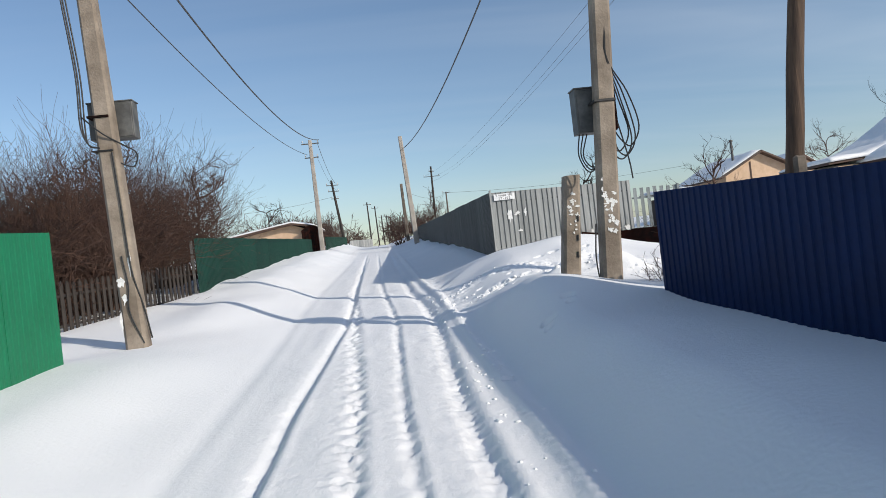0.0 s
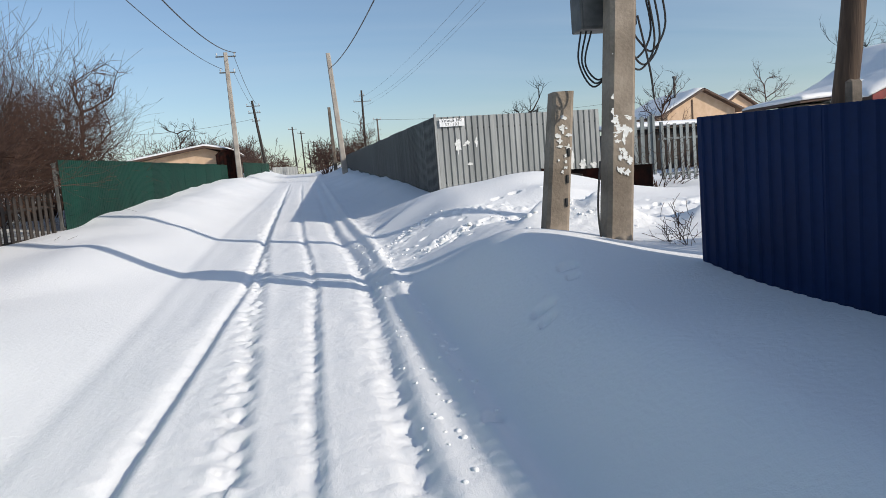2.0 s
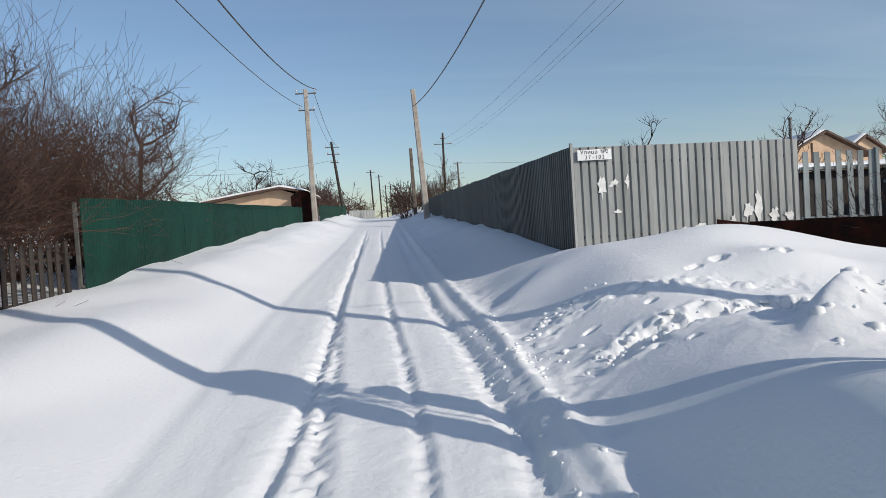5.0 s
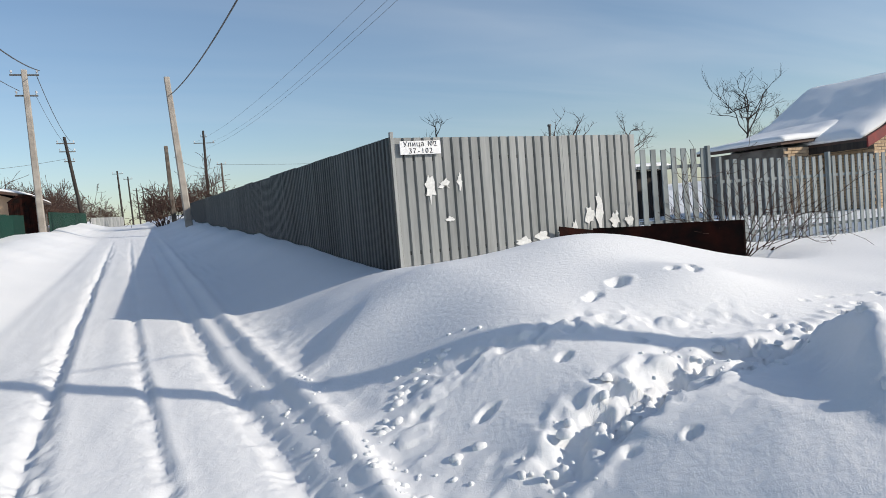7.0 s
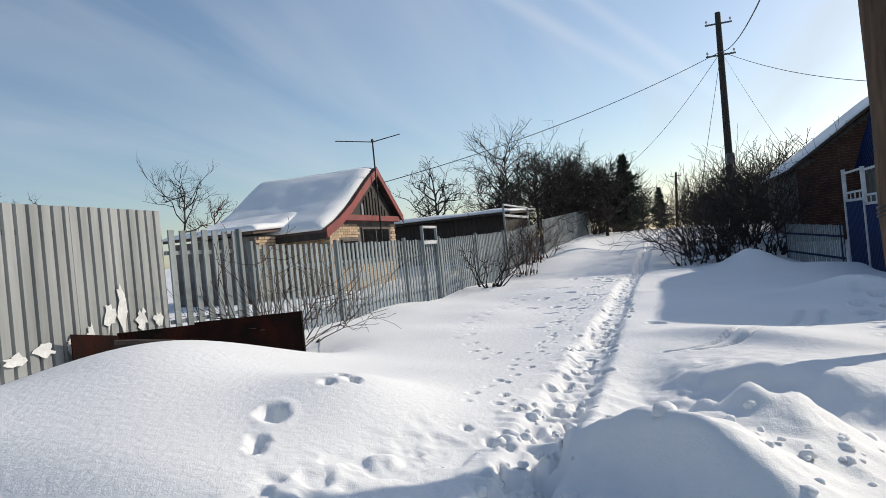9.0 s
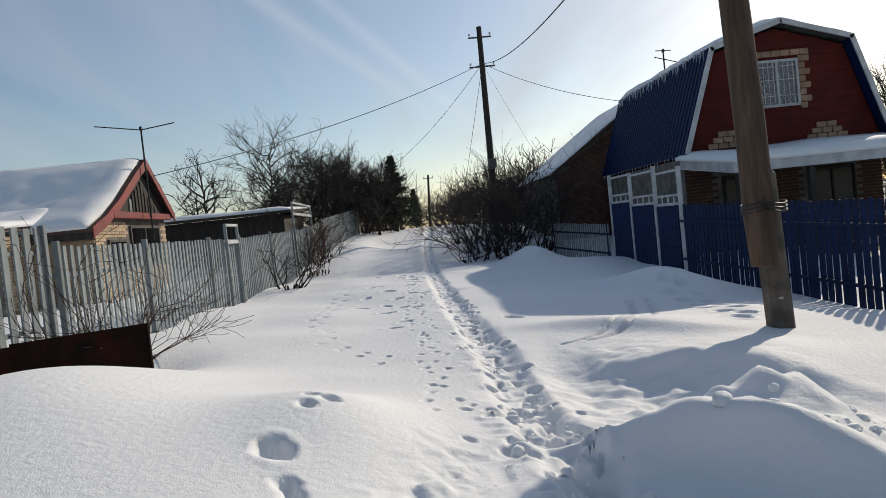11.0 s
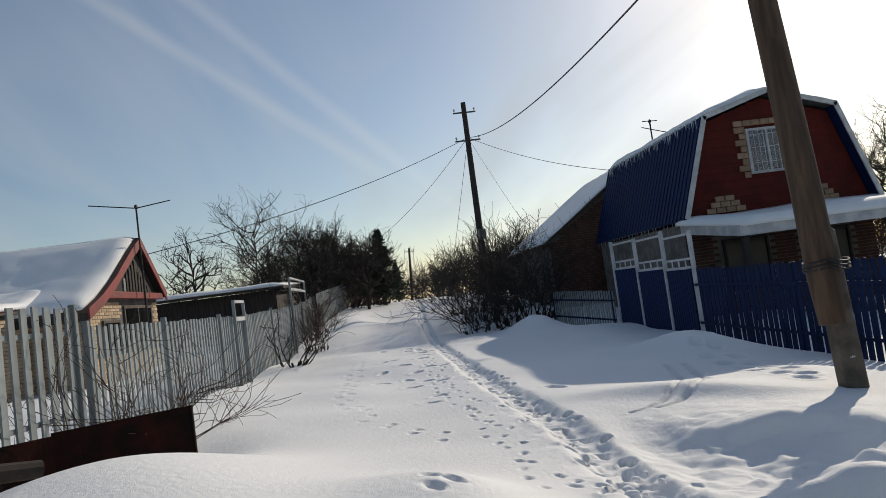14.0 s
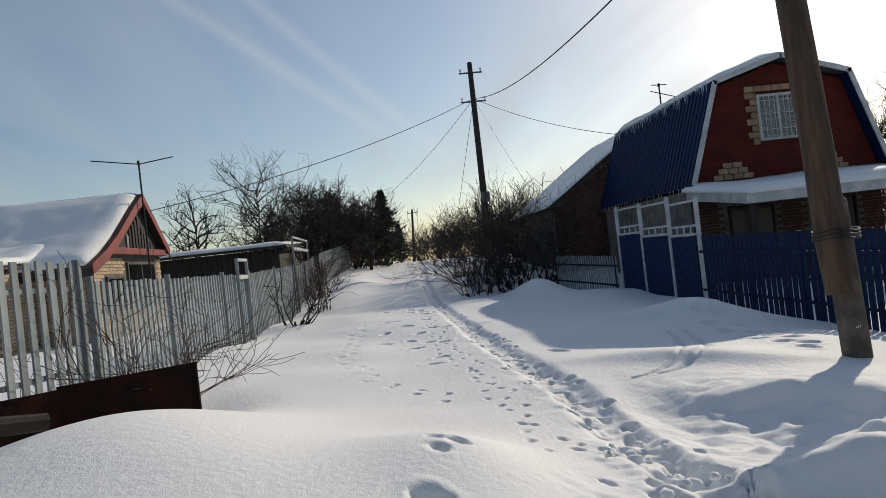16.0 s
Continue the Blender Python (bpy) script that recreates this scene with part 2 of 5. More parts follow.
# ---- mesh tools ----
class Mesh:
    """Gathers vertices and faces of one part."""
    def __init__(self):
        self.v, self.f = [], []

    def add(self, vs, fs):
        k = len(self.v)
        self.v.extend(tuple(p) for p in vs)
        self.f.extend(tuple(i + k for i in q) for q in fs)
        return self

    def box(self, x0, y0, z0, x1, y1, z1, bevel=0.0):
        if bevel <= 0:
            vs = [(x, y, z) for z in (z0, z1) for y in (y0, y1) for x in (x0, x1)]
            return self.add(vs, [(0, 2, 3, 1), (4, 5, 7, 6), (0, 1, 5, 4), (2, 6, 7, 3), (0, 4, 6, 2), (1, 3, 7, 5)])
        b = bevel
        rings = []
        for z, s in ((z0, b), (z0 + b, 0), (z1 - b, 0), (z1, b)):
            rings.append([(x0 + s + (b if s == 0 else 0), y0 + s, z), (x1 - s - (b if s == 0 else 0), y0 + s, z), (x1 - s, y0 + s + (b if s == 0 else 0), z), (x1 - s, y1 - s - (b if s == 0 else 0), z),
                          (x1 - s - (b if s == 0 else 0), y1 - s, z), (x0 + s + (b if s == 0 else 0), y1 - s, z), (x0 + s, y1 - s - (b if s == 0 else 0), z), (x0 + s, y0 + s + (b if s == 0 else 0), z)])
        vs = [p for r in rings for p in r]
        fs = [tuple(range(7, -1, -1)), tuple(range(24, 32))]
        fs += [(8 * k + i, 8 * k + (i + 1) % 8, 8 * k + 8 + (i + 1) % 8, 8 * k + 8 + i) for k in range(3) for i in range(8)]
        return self.add(vs, fs)

    def tube(self, pts, radii, sides=8, caps=True):
        pts = [Vector(p) for p in pts]
        if not isinstance(radii, (list, tuple)):
            radii = [radii] * len(pts)
        vs, fs = [], []
        for i, p in enumerate(pts):
            d = (pts[min(i + 1, len(pts) - 1)] - pts[max(i - 1, 0)]).normalized()
            a = d.cross(Vector((0.31, 0.95, 0.05)))
            a = a.normalized() if a.length > 0.05 else d.orthogonal().normalized()
            b = d.cross(a)
            for k in range(sides):
                w = 2 * math.pi * k / sides
                vs.append(p + (a * math.cos(w) + b * math.sin(w)) * radii[i])
        for i in range(len(pts) - 1):
            for k in range(sides):
                fs.append((i * sides + k, i * sides + (k + 1) % sides, (i + 1) * sides + (k + 1) % sides, (i + 1) * sides + k))
        if caps:
            fs += [tuple(range(sides - 1, -1, -1)), tuple(range((len(pts) - 1) * sides, len(pts) * sides))]
        return self.add(vs, fs)

    def prism(self, outline, axis, a, b):
        """An outline in the two other axes, drawn out along axis from a to b."""
        n = len(outline)
        def at(p, w):
            return {"x": (w, p[0], p[1]), "y": (p[0], w, p[1]), "z": (p[0], p[1], w)}[axis]
        vs = [at(p, a) for p in outline] + [at(p, b) for p in outline]
        fs = [tuple(range(n)), tuple(range(2 * n - 1, n - 1, -1))] + [(i, i + n, (i + 1) % n + n, (i + 1) % n) for i in range(n)]
        return self.add(vs, fs)

    def data(self, name, material, smooth=False):
        me = bpy.data.meshes.new(name)
        me.from_pydata(self.v, [], self.f)
        me.materials.append(material)
        bm = bmesh.new()
        bm.from_mesh(me)
        bmesh.ops.recalc_face_normals(bm, faces=bm.faces)
        bm.to_mesh(me)
        bm.free()
        if smooth:
            me.shade_smooth()
        return me


def thing(name, at, label, category, group="", kind="", rz=0):
    ob = new(name)
    ob.matrix_world = pose(*at, 0, 0, rz)
    ob.empty_display_size = 0.2
    return tagged(ob, label, category, group, kind)


def part(name, mesh, material, parent, label="", smooth=False, at=None):
    ob = new(name, mesh.data(name, material, smooth) if isinstance(mesh, Mesh) else mesh)
    ob.parent = parent
    if at is not None:
        ob.matrix_local = at
    if label:
        tagged(ob, label)
    return ob


def solo(name, mesh, material, label, category, group="", kind="", smooth=False, at=None):
    ob = new(name, mesh.data(name, material, smooth))
    if at is not None:
        ob.matrix_world = at
    return tagged(ob, label, category, group, kind)


# ---- the snow-covered ground ----
def step(a, b, v):
    t = np.clip((np.asarray(v, float) - a) / (b - a), 0, 1)
    return t * t * (3 - 2 * t)


_tab = np.random.RandomState(7).rand(256, 256)


def vnoise(x, y, s):
    x, y = np.asarray(x, float) / s + 40.3, np.asarray(y, float) / s + 71.7
    i, j = np.floor(x).astype(int), np.floor(y).astype(int)
    u, v = x - i, y - j
    u, v = u * u * (3 - 2 * u), v * v * (3 - 2 * v)
    i, j = i % 256, j % 256
    i1, j1 = (i + 1) % 256, (j + 1) % 256
    return (_tab[i, j] * (1 - u) + _tab[i1, j] * u) * (1 - v) + (_tab[i, j1] * (1 - u) + _tab[i1, j1] * u) * v - 0.5


def road_z(y):
    y = np.asarray(y, float)
    return 0.057 * np.clip(y, -30, 15) + 0.047 * np.clip(y - 15, 0, 40) + 0.02 * np.clip(y - 55, 0, 60)


# drifts and heaps: centre, half-widths, height
DRIFTS = [
    (2.1, 8.2, 0.75, 1.0, 0.17), (3.9, 13.6, 1.4, 1.05, 0.48), (2.6, 12.4, 1.2, 0.7, 0.10),
    (1.5, 9.5, 0.6, 0.6, 0.08), (2.6, 20.5, 0.7, 4.5, 0.14), 
    (9.8, 8.2, 1.6, 0.55, 0.14), (17.0, 8.6, 1.3, 0.5, 0.18), (24.0, 13.4, 4.0, 0.9, 0.30), (3.7, 12.0, 0.7, 0.45, 0.13), (3.8, 12.2, 0.55, 0.5, 0.07),
    (6.3, 14.0, 0.8, 0.6, -0.20), (1.7, 12.0, 0.5, 0.5, 0.06), (8.0, 6.5, 2.6, 0.7, -0.15), (4.9, 10.55, 0.9, 0.22, -0.10),
]


# wind-cut heaps, gentle towards the sun and steep away from it: centre, height, lee, windward and side half-widths
HEAPS = [(3.1, 10.35, 0.36, 0.20, 0.6, 0.62), (3.55, 9.95, 0.22, 0.22, 0.6, 0.4), (4.7, 9.55, 0.20, 0.22, 0.8, 0.75), (6.4, 9.75, 0.10, 0.2, 0.6, 0.9), (1.5, 13.6, 0.10, 0.2, 0.5, 0.6), (9.3, 8.2, 0.16, 0.35, 0.9, 1.3), (17.2, 8.7, 0.22, 0.3, 0.7, 0.8)]


def ground_z(x, y):
    x, y = np.asarray(x, float), np.asarray(y, float)
    ye = y + (10.7 - y) * 0.65 * step(4, 9, x)
    z = road_z(ye)
    left = np.interp(y, (0, 9, 13, 16, 17.5, 24, 40), (0.27, 0.28, 0.30, 0.36, 0.44, 0.54, 0.47))
    right = np.interp(y, (0, 6, 8, 16), (0.86, 0.88, 1.0, 1.0))
    low_bank, edged = 0.43 * step(0.95, 2.05, x), 0.05 * step(0.74, 1.08, x) + 0.38 * step(0.98, 2.6, x)
    turn_in = step(8.6, 10.0, y)
    bank = np.maximum(step(1.2, 3.1, -x) * left, (low_bank * (1 - turn_in) + edged * turn_in) * right)
    z = z + bank + 0.07 * (np.clip(x, 18, 32) - 18)
    for cx, cy, sx, sy, h in DRIFTS:
        z = z + h * np.exp(-(((x - cx) / sx) ** 2 + ((y - cy) / sy) ** 2))
    for cx, cy, h, lee, wind, side in HEAPS:
        u = (x - cx) * 0.766 - (y - cy) * 0.643 + 0.25 * vnoise(x, y, 0.8)
        v = (x - cx) * 0.643 + (y - cy) * 0.766
        z = z + h * np.exp(-(u / np.where(u < 0, lee, wind)) ** 2 - (v / side) ** 2)
    off = np.maximum(step(1.1, 2.4, -x), step(1.1, 1.8, x))
    z = z + off * (0.16 * vnoise(x, y, 2.3) + 0.07 * vnoise(x + 9, y, 0.9))
    return z


def gz(x, y):
    return float(ground_z(x, y))


def ruts(x, y):
    """Wheel and sledge tracks pressed into the packed road."""
    z = np.zeros_like(x)
    wob = 0.02 * vnoise(x * 0, y, 0.6)
    chop = vnoise(x, y, 0.045) + 0.6 * vnoise(x + 5, y, 0.11)
    for ys, xs, w, d, rough in (((2, 5.8, 10.6, 15, 30), (-0.95, -0.86, -0.61, -0.62, -0.7), 0.05, 0.05, 0.015),
                                ((2, 5.6, 10.6, 12.5, 15.5, 30), (-0.28, -0.29, -0.47, -0.53, -0.65, -0.6), 0.07, 0.026, 0.055),
                                ((2, 5.4, 10.2, 12.2, 14.8, 30), (0.14, 0.09, 0.16, 0.1, 0.0, -0.1), 0.045, 0.03, 0.03),
                                ((2, 5.3, 9.9, 11.9, 14.4, 30), (0.56, 0.58, 0.74, 0.72, 0.58, 0.5), 0.08, 0.055, 0.03),
                                ((2, 9, 13, 30), (-1.5, -1.48, -1.5, -1.3), 0.09, 0.014, 0.0)):
        c = np.interp(y, ys, xs) + wob
        g = np.exp(-((x - c) / np.where(x < c, 1.9 * w, 0.75 * w)) ** 2)
        z = z - d * g + rough * g * chop + 0.16 * d * np.exp(-((np.abs(x - c) - 1.7 * w) / (0.6 * w)) ** 2)
    # the lit ridge thrown up beside the right-hand track
    c = np.interp(y, (2, 5.2, 9.8, 12, 16), (1.02, 0.99, 0.98, 1.0, 0.9)) + wob
    z = z + 0.045 * np.exp(-((x - c) / 0.075) ** 2) + 0.022 * step(8.5, 10, y) * step(0.75, 1.0, x) * (1 - step(1.1, 1.6, x)) * vnoise(x, y, 0.09)
    on = 1 - step(0.9, 1.3, np.abs(x))
    return z * (1 - step(24, 40, y)) + on * (0.010 * vnoise(x, y * 0.25, 0.14) + 0.005 * chop)


def spaced(fine0, fine1, fine, lo, hi, mid):
    """Grid lines: fine between fine0 and fine1, then ever wider out to lo and hi."""
    xs = list(np.arange(fine0, fine1, fine))
    s, v = fine, xs[-1]
    while v < hi:
        s = min(s * 1.08, mid if v < fine1 + 25 else 1e9)
        if v >= fine1 + 25:
            s *= 1.12
        v += s
        xs.append(v)
    s, v, low = fine, xs[0], []
    while v > lo:
        s = min(s * 1.08, mid if v > fine0 - 12 else 1e9)
        if v <= fine0 - 12:
            s *= 1.12
        v -= s
        low.append(v)
    return np.array(low[::-1] + xs)


def build_ground():
    gx, gy = spaced(-2.4, 14.5, 0.045, -2500, 2500, 0.35), spaced(3.0, 15.4, 0.045, -2500, 2500, 0.3)
    gx = np.concatenate([gx[gx < -1.25], np.arange(-1.25, 0.9, 0.029), np.arange(0.9, 6.5, 0.02), gx[gx > 6.5]])
    gy = np.concatenate([gy[gy < 3.2], np.arange(3.2, 10.2, 0.033), np.arange(10.2, 11.9, 0.018), np.arange(11.9, 12.5, 0.028), gy[gy > 12.5]])
    X, Y = np.meshgrid(gx, gy, indexing="ij")
    Z = ground_z(X, Y) + ruts(X, Y)
    low, high = np.zeros_like(Z), np.zeros_like(Z)
    rnd = random.Random(11)

    def dent(px, py, turn, length, width, depth, rim=0.12):
        i0, i1 = np.searchsorted(gx, (px - 0.6, px + 0.6))
        j0, j1 = np.searchsorted(gy, (py - 0.6, py + 0.6))
        if i1 <= i0 or j1 <= j0:
            return
        dx, dy = X[i0:i1, j0:j1] - px, Y[i0:i1, j0:j1] - py
        u, v = (dx * math.cos(turn) + dy * math.sin(turn)) / length, (-dx * math.sin(turn) + dy * math.cos(turn)) / width
        r = np.sqrt(u * u + v * v)
        low[i0:i1, j0:j1] = np.minimum(low[i0:i1, j0:j1], -depth * (1 - step(0.5, 1.08, r + 0.45 * vnoise(dx + px, dy + py, 0.09) + 0.3 * vnoise(dx + px, dy + py, 0.04))))
        high[i0:i1, j0:j1] = np.maximum(high[i0:i1, j0:j1], 0.5 * rim * depth * np.exp(-((r - 1.35) / 0.25) ** 2))

    # single deep prints on the drift by the grey fence, and the trodden trail up the alley
    for px, py, ln, wd, dp in ((3.17, 12.2, 0.11, 0.065, 0.12), (2.9, 12.12, 0.075, 0.04, 0.06), (2.82, 12.08, 0.05, 0.04, 0.06), (3.62, 12.14, 0.065, 0.035, 0.07), (3.74, 12.05, 0.07, 0.035, 0.07), (3.79, 12.15, 0.05, 0.03, 0.06), (2.2, 11.5, 0.05, 0.035, 0.04), (1.65, 11.44, 0.09, 0.04, 0.06), (1.5, 12.05, 0.07, 0.035, 0.04), (7.97, 10.53, 0.16, 0.09, 0.08), (0.83, 10.09, 0.10, 0.06, 0.06),
                               (1.99, 7.19, 0.09, 0.06, 0.05), (1.96, 7.02, 0.07, 0.05, 0.04), (1.66, 6.8, 0.09, 0.06, 0.05), (1.62, 6.62, 0.07, 0.05, 0.04), (1.02, 5.9, 0.07, 0.06, 0.06)):
        dent(px, py, 0.4, ln, wd, dp)
    # lumps of broken crust about the heaps
    lump = np.exp(-(((X - 4.0) / 1.35) ** 2 + ((Y - 10.1) / 0.7) ** 2))
    Z += lump * (0.12 * vnoise(X, Y, 0.42) + 0.09 * np.abs(vnoise(X + 2, Y, 0.2)) + 0.05 * np.clip(vnoise(X, Y + 4, 0.1), -0.2, 0.5) + 0.02 * vnoise(X, Y + 4, 0.05))
    trail = lambda px: np.interp(px, (1.2, 2, 3.5, 7, 14, 23, 40), (10.6, 10.85, 11.0, 11.02, 11.15, 11.05, 10.2))
    Z -= 0.07 * np.exp(-((Y - trail(X) + 0.04 * vnoise(X, Y * 0, 0.5)) / 0.15) ** 4) * step(1.0, 2.0, X) * (1 - step(30, 45, X))
    # broken, kicked-up snow where the trail leaves the road
    churn = np.exp(-((Y - trail(X) - 0.04) / np.interp(X, (1.2, 2.4, 4), (0.30, 0.22, 0.2))) ** 2) * step(1.0, 2.2, X) * (1 - 0.75 * step(2.6, 5.0, X)) * (1 - step(9, 15, X))
    flake = vnoise(X, Y, 0.13) + 0.6 * vnoise(X + 3, Y, 0.06)
    clods = np.clip(flake, -0.3, 0.22)
    Z += churn * (0.045 * step(-0.2, 0.15, flake) - 0.03 + 0.09 * clods + 0.06 * vnoise(X + 7, Y, 0.3) + 0.022 * vnoise(X, Y, 0.06))
    arm = np.exp(-((Y - np.interp(X, (1.0, 1.6, 2.6, 3.4), (11.3, 12.0, 11.75, 11.5))) / 0.16) ** 2) * step(0.9, 1.3, X) * (1 - step(3.0, 4.0, X))
    Z += arm * (0.03 * step(-0.15, 0.12, flake) - 0.015 + 0.02 * vnoise(X, Y, 0.05))
    for k in range(330):
        px = 2.0 + 34 * (k / 330) ** 1.45
        dent(px + rnd.uniform(-0.06, 0.06), float(trail(px)) + 0.09 * (-1) ** k + rnd.gauss(0, 0.06),
             rnd.gauss(0, 0.5), rnd.uniform(0.045, 0.085), rnd.uniform(0.022, 0.04), rnd.uniform(0.03, 0.09), 0.25)
    # a second, fainter line of steps beside it
    for k in range(70):
        px = 4.2 + 9.5 * k / 69
        dent(px + rnd.uniform(-0.08, 0.08), float(trail(px)) + 0.5 + 0.07 * (-1) ** k + rnd.gauss(0, 0.05), rnd.gauss(0, 0.4), rnd.uniform(0.035, 0.065), 0.025, rnd.uniform(0.015, 0.04), 0.2)
    for k in range(26):
        px = rnd.uniform(1.3, 4.5)
        dent(px, float(trail(px)) + 0.1 + rnd.gauss(0, 0.22), rnd.uniform(0, 3), rnd.uniform(0.03, 0.065), rnd.uniform(0.02, 0.035), rnd.uniform(0.02, 0.05), 0.2)
    # curved grooves left by a dragged sledge
    for off in (0.0, 0.22):
        for k in range(120):
            s = k / 119
            dent(6.0 + 2.6 * s ** 1.6, 10.2 - 1.9 * s + 0.5 * s * s + off, 2.0 + 0.9 * s, 0.05, 0.03, 0.035, 0.2)
    for k in range(34):
        s = k / 33
        dent(6.0 + 7.5 * s + rnd.uniform(-0.1, 0.1), float(np.interp(s, (0, 0.2, 0.4, 1), (11.85, 12.55, 12.88, 12.85))) + 0.08 * (-1) ** k, 0.2, 0.05, 0.03, 0.04, 0.2)
    for k in range(26):
        s = k / 25
        dent(6.3 + 6.0 * s, 8.7 - 1.0 * s + 0.1 * (-1) ** k + rnd.uniform(-0.05, 0.05), 0.1, 0.12, 0.08, 0.08, 0.3)
    for k in range(30):
        dent(rnd.uniform(8, 17), 11.9 + rnd.gauss(0, 0.35), rnd.uniform(0, 3), 0.12, 0.07, 0.06, 0.3)
    Z += low + high * (1 + low / 0.1).clip(0, 1)
    nx, ny = len(gx), len(gy)
    me = bpy.data.meshes.new("ground")
    idx = np.arange(nx * ny).reshape(nx, ny)
    quads = np.stack([idx[:-1, :-1], idx[1:, :-1], idx[1:, 1:], idx[:-1, 1:]], axis=-1).reshape(-1, 4)
    me.vertices.add(nx * ny)
    me.vertices.foreach_set("co", np.stack([X, Y, Z], axis=-1).ravel())
    me.loops.add(quads.size)
    me.loops.foreach_set("vertex_index", quads.ravel())
    me.polygons.add(len(quads))
    me.polygons.foreach_set("loop_start", np.arange(0, quads.size, 4))
    me.update(calc_edges=True)
    me.validate()
    me.shade_smooth()
    me.materials.append(SNOW)
    tagged(new("ground", me), "deep drifted snow with a rutted packed road and footprints", "ground", kind="structure")


build_ground()


def clods():
    """Broken lumps of crust kicked out beside the trodden trail and the heaps; one heap of loose stuff."""
    rnd, m = random.Random(31), Mesh()
    sides = 7

    def lump(x, y, r):
        z = gz(x, y) + float(ruts(np.array([x]), np.array([y]))[0])
        vs, turn, long = [], rnd.uniform(0, 6.28), rnd.uniform(0.9, 1.5)
        for up, wide in ((-0.6, 1.0), (0.05, 1.0), (0.42, 0.72)):
            for k in range(sides):
                w, q = 6.283 * k / sides, r * wide * rnd.uniform(0.7, 1.15)
                u, v = q * long * math.cos(w), q * math.sin(w)
                vs.append((x + u * math.cos(turn) - v * math.sin(turn), y + u * math.sin(turn) + v * math.cos(turn), z + r * (up + rnd.uniform(-0.12, 0.12))))
        vs.append((x, y, z + r * 0.6))
        fs = [(i * sides + k, i * sides + (k + 1) % sides, (i + 1) * sides + (k + 1) % sides, (i + 1) * sides + k) for i in range(2) for k in range(sides)]
        m.add(vs, fs + [(2 * sides + k, 2 * sides + (k + 1) % sides, 3 * sides) for k in range(sides)])
    line = lambda px: float(np.interp(px, (1.0, 1.4, 2, 3.5, 7), (11.2, 10.85, 10.85, 11.0, 11.02)))
    for k in range(85):
        px = 1.0 + 3.6 * rnd.random() ** 1.4
        lump(px, line(px) + rnd.gauss(0.05, 0.2), 0.01 + 0.03 * rnd.random() ** 2.5)
    for k in range(45):
        px = rnd.uniform(0.95, 2.1)
        lump(px, float(np.interp(px, (0.95, 1.5, 2.1), (11.4, 12.2, 12.25))) + rnd.gauss(0, 0.12), 0.01 + 0.035 * rnd.random() ** 2.2)
    for k in range(60):
        lump(3.35 + rnd.gauss(0, 0.4), 9.75 + rnd.gauss(0, 0.22), 0.012 + 0.045 * rnd.random() ** 2)
    for k in range(160):
        lump(rnd.choice((0.8, 1.05)) + rnd.gauss(0, 0.05), rnd.uniform(3.5, 13.5), 0.006 + 0.018 * rnd.random() ** 2)
    ob = solo("snow_clods", m, SNOW, "broken lumps of snow crust beside the trodden trail", "snow", kind="stuff", smooth=True)
    return ob


clods()


# ---- fences ----
def corrugated(width, height, pitch=0.115, depth=0.016, slope=0.0, flat=0.42):
    """A trapezoid-profiled sheet: along x, facing -y, top edge at z = 0 and rising by slope."""
    pts, u = [], 0.0
    while u < width - 1e-6:
        for du, v in ((0.0, 0), (flat, 0), (flat + 0.1, depth), (0.9, depth)):
            if u + du * pitch <= width:
                pts.append((u + du * pitch, v))
        u += pitch
    pts.append((width, 0))
    back = [(a, b + 0.004) for a, b in reversed(pts)]
    m, ring = Mesh(), pts + back
    n, k = len(ring), len(pts)
    m.v = [(a, b, -height + slope * a) for a, b in ring] + [(a, b, slope * a) for a, b in ring]
    m.f = [(i, (i + 1) % n, (i + 1) % n + n, i + n) for i in range(n)]
    for o in (0, n):
        m.f += [(o + i, o + i + 1, o + n - 2 - i, o + n - 1 - i) for i in range(k - 1)]
    return m


def sheet_fence(name, label, x0, y0, x1, y1, top0, top1, material, width=1.12, height=1.75, face=1, group="", jag=0.0, depth=0.016, flat=0.42):
    """Profiled sheets side by side from one point to the other; face 1 looks to the right of the way, -1 to the left."""
    if face < 0:
        x0, y0, x1, y1, top0, top1 = x1, y1, x0, y0, top1, top0
    length = math.hypot(x1 - x0, y1 - y0)
    f = thing(name, (x0, y0, top0), label, "fence", group, rz=math.degrees(math.atan2(y1 - y0, x1 - x0)))
    count = max(1, round(length / width))
    w = length / count
    slope = (top1 - top0) / length
    data = corrugated(w + 0.03, height, depth=depth, slope=slope, flat=flat).data("sheet", material)
    rnd = random.Random(len(name) * 7 + count)
    for i in range(count):
        part("sheet", data, material, f, at=pose(i * w, 0.0025 * (i % 2), i * w * slope + rnd.uniform(-jag, jag), 0, rnd.uniform(-0.2, 0.2)))
    for dz in (0.25, 1.25):
        rail = Mesh().add([(a, b, slope * a - dz + c) for a in (0, length) for b in (0.022, 0.062) for c in (0, 0.04)],
                 [(0, 1, 3, 2), (4, 6, 7, 5), (0, 4, 5, 1), (2, 3, 7, 6), (0, 2, 6, 4), (1, 5, 7, 3)])
        part("rail", rail, BOX_METAL, f, "thin steel rail on the back")
    for i in range(0, count + 1, 2):
        a = min(max(i * w, 0.05), length - 0.05)
        part("post", Mesh().box(a - 0.03, 0.064, slope * a - height, a + 0.03, 0.124, slope * a - 0.06, 0.006), BOX_METAL, f)
    return f


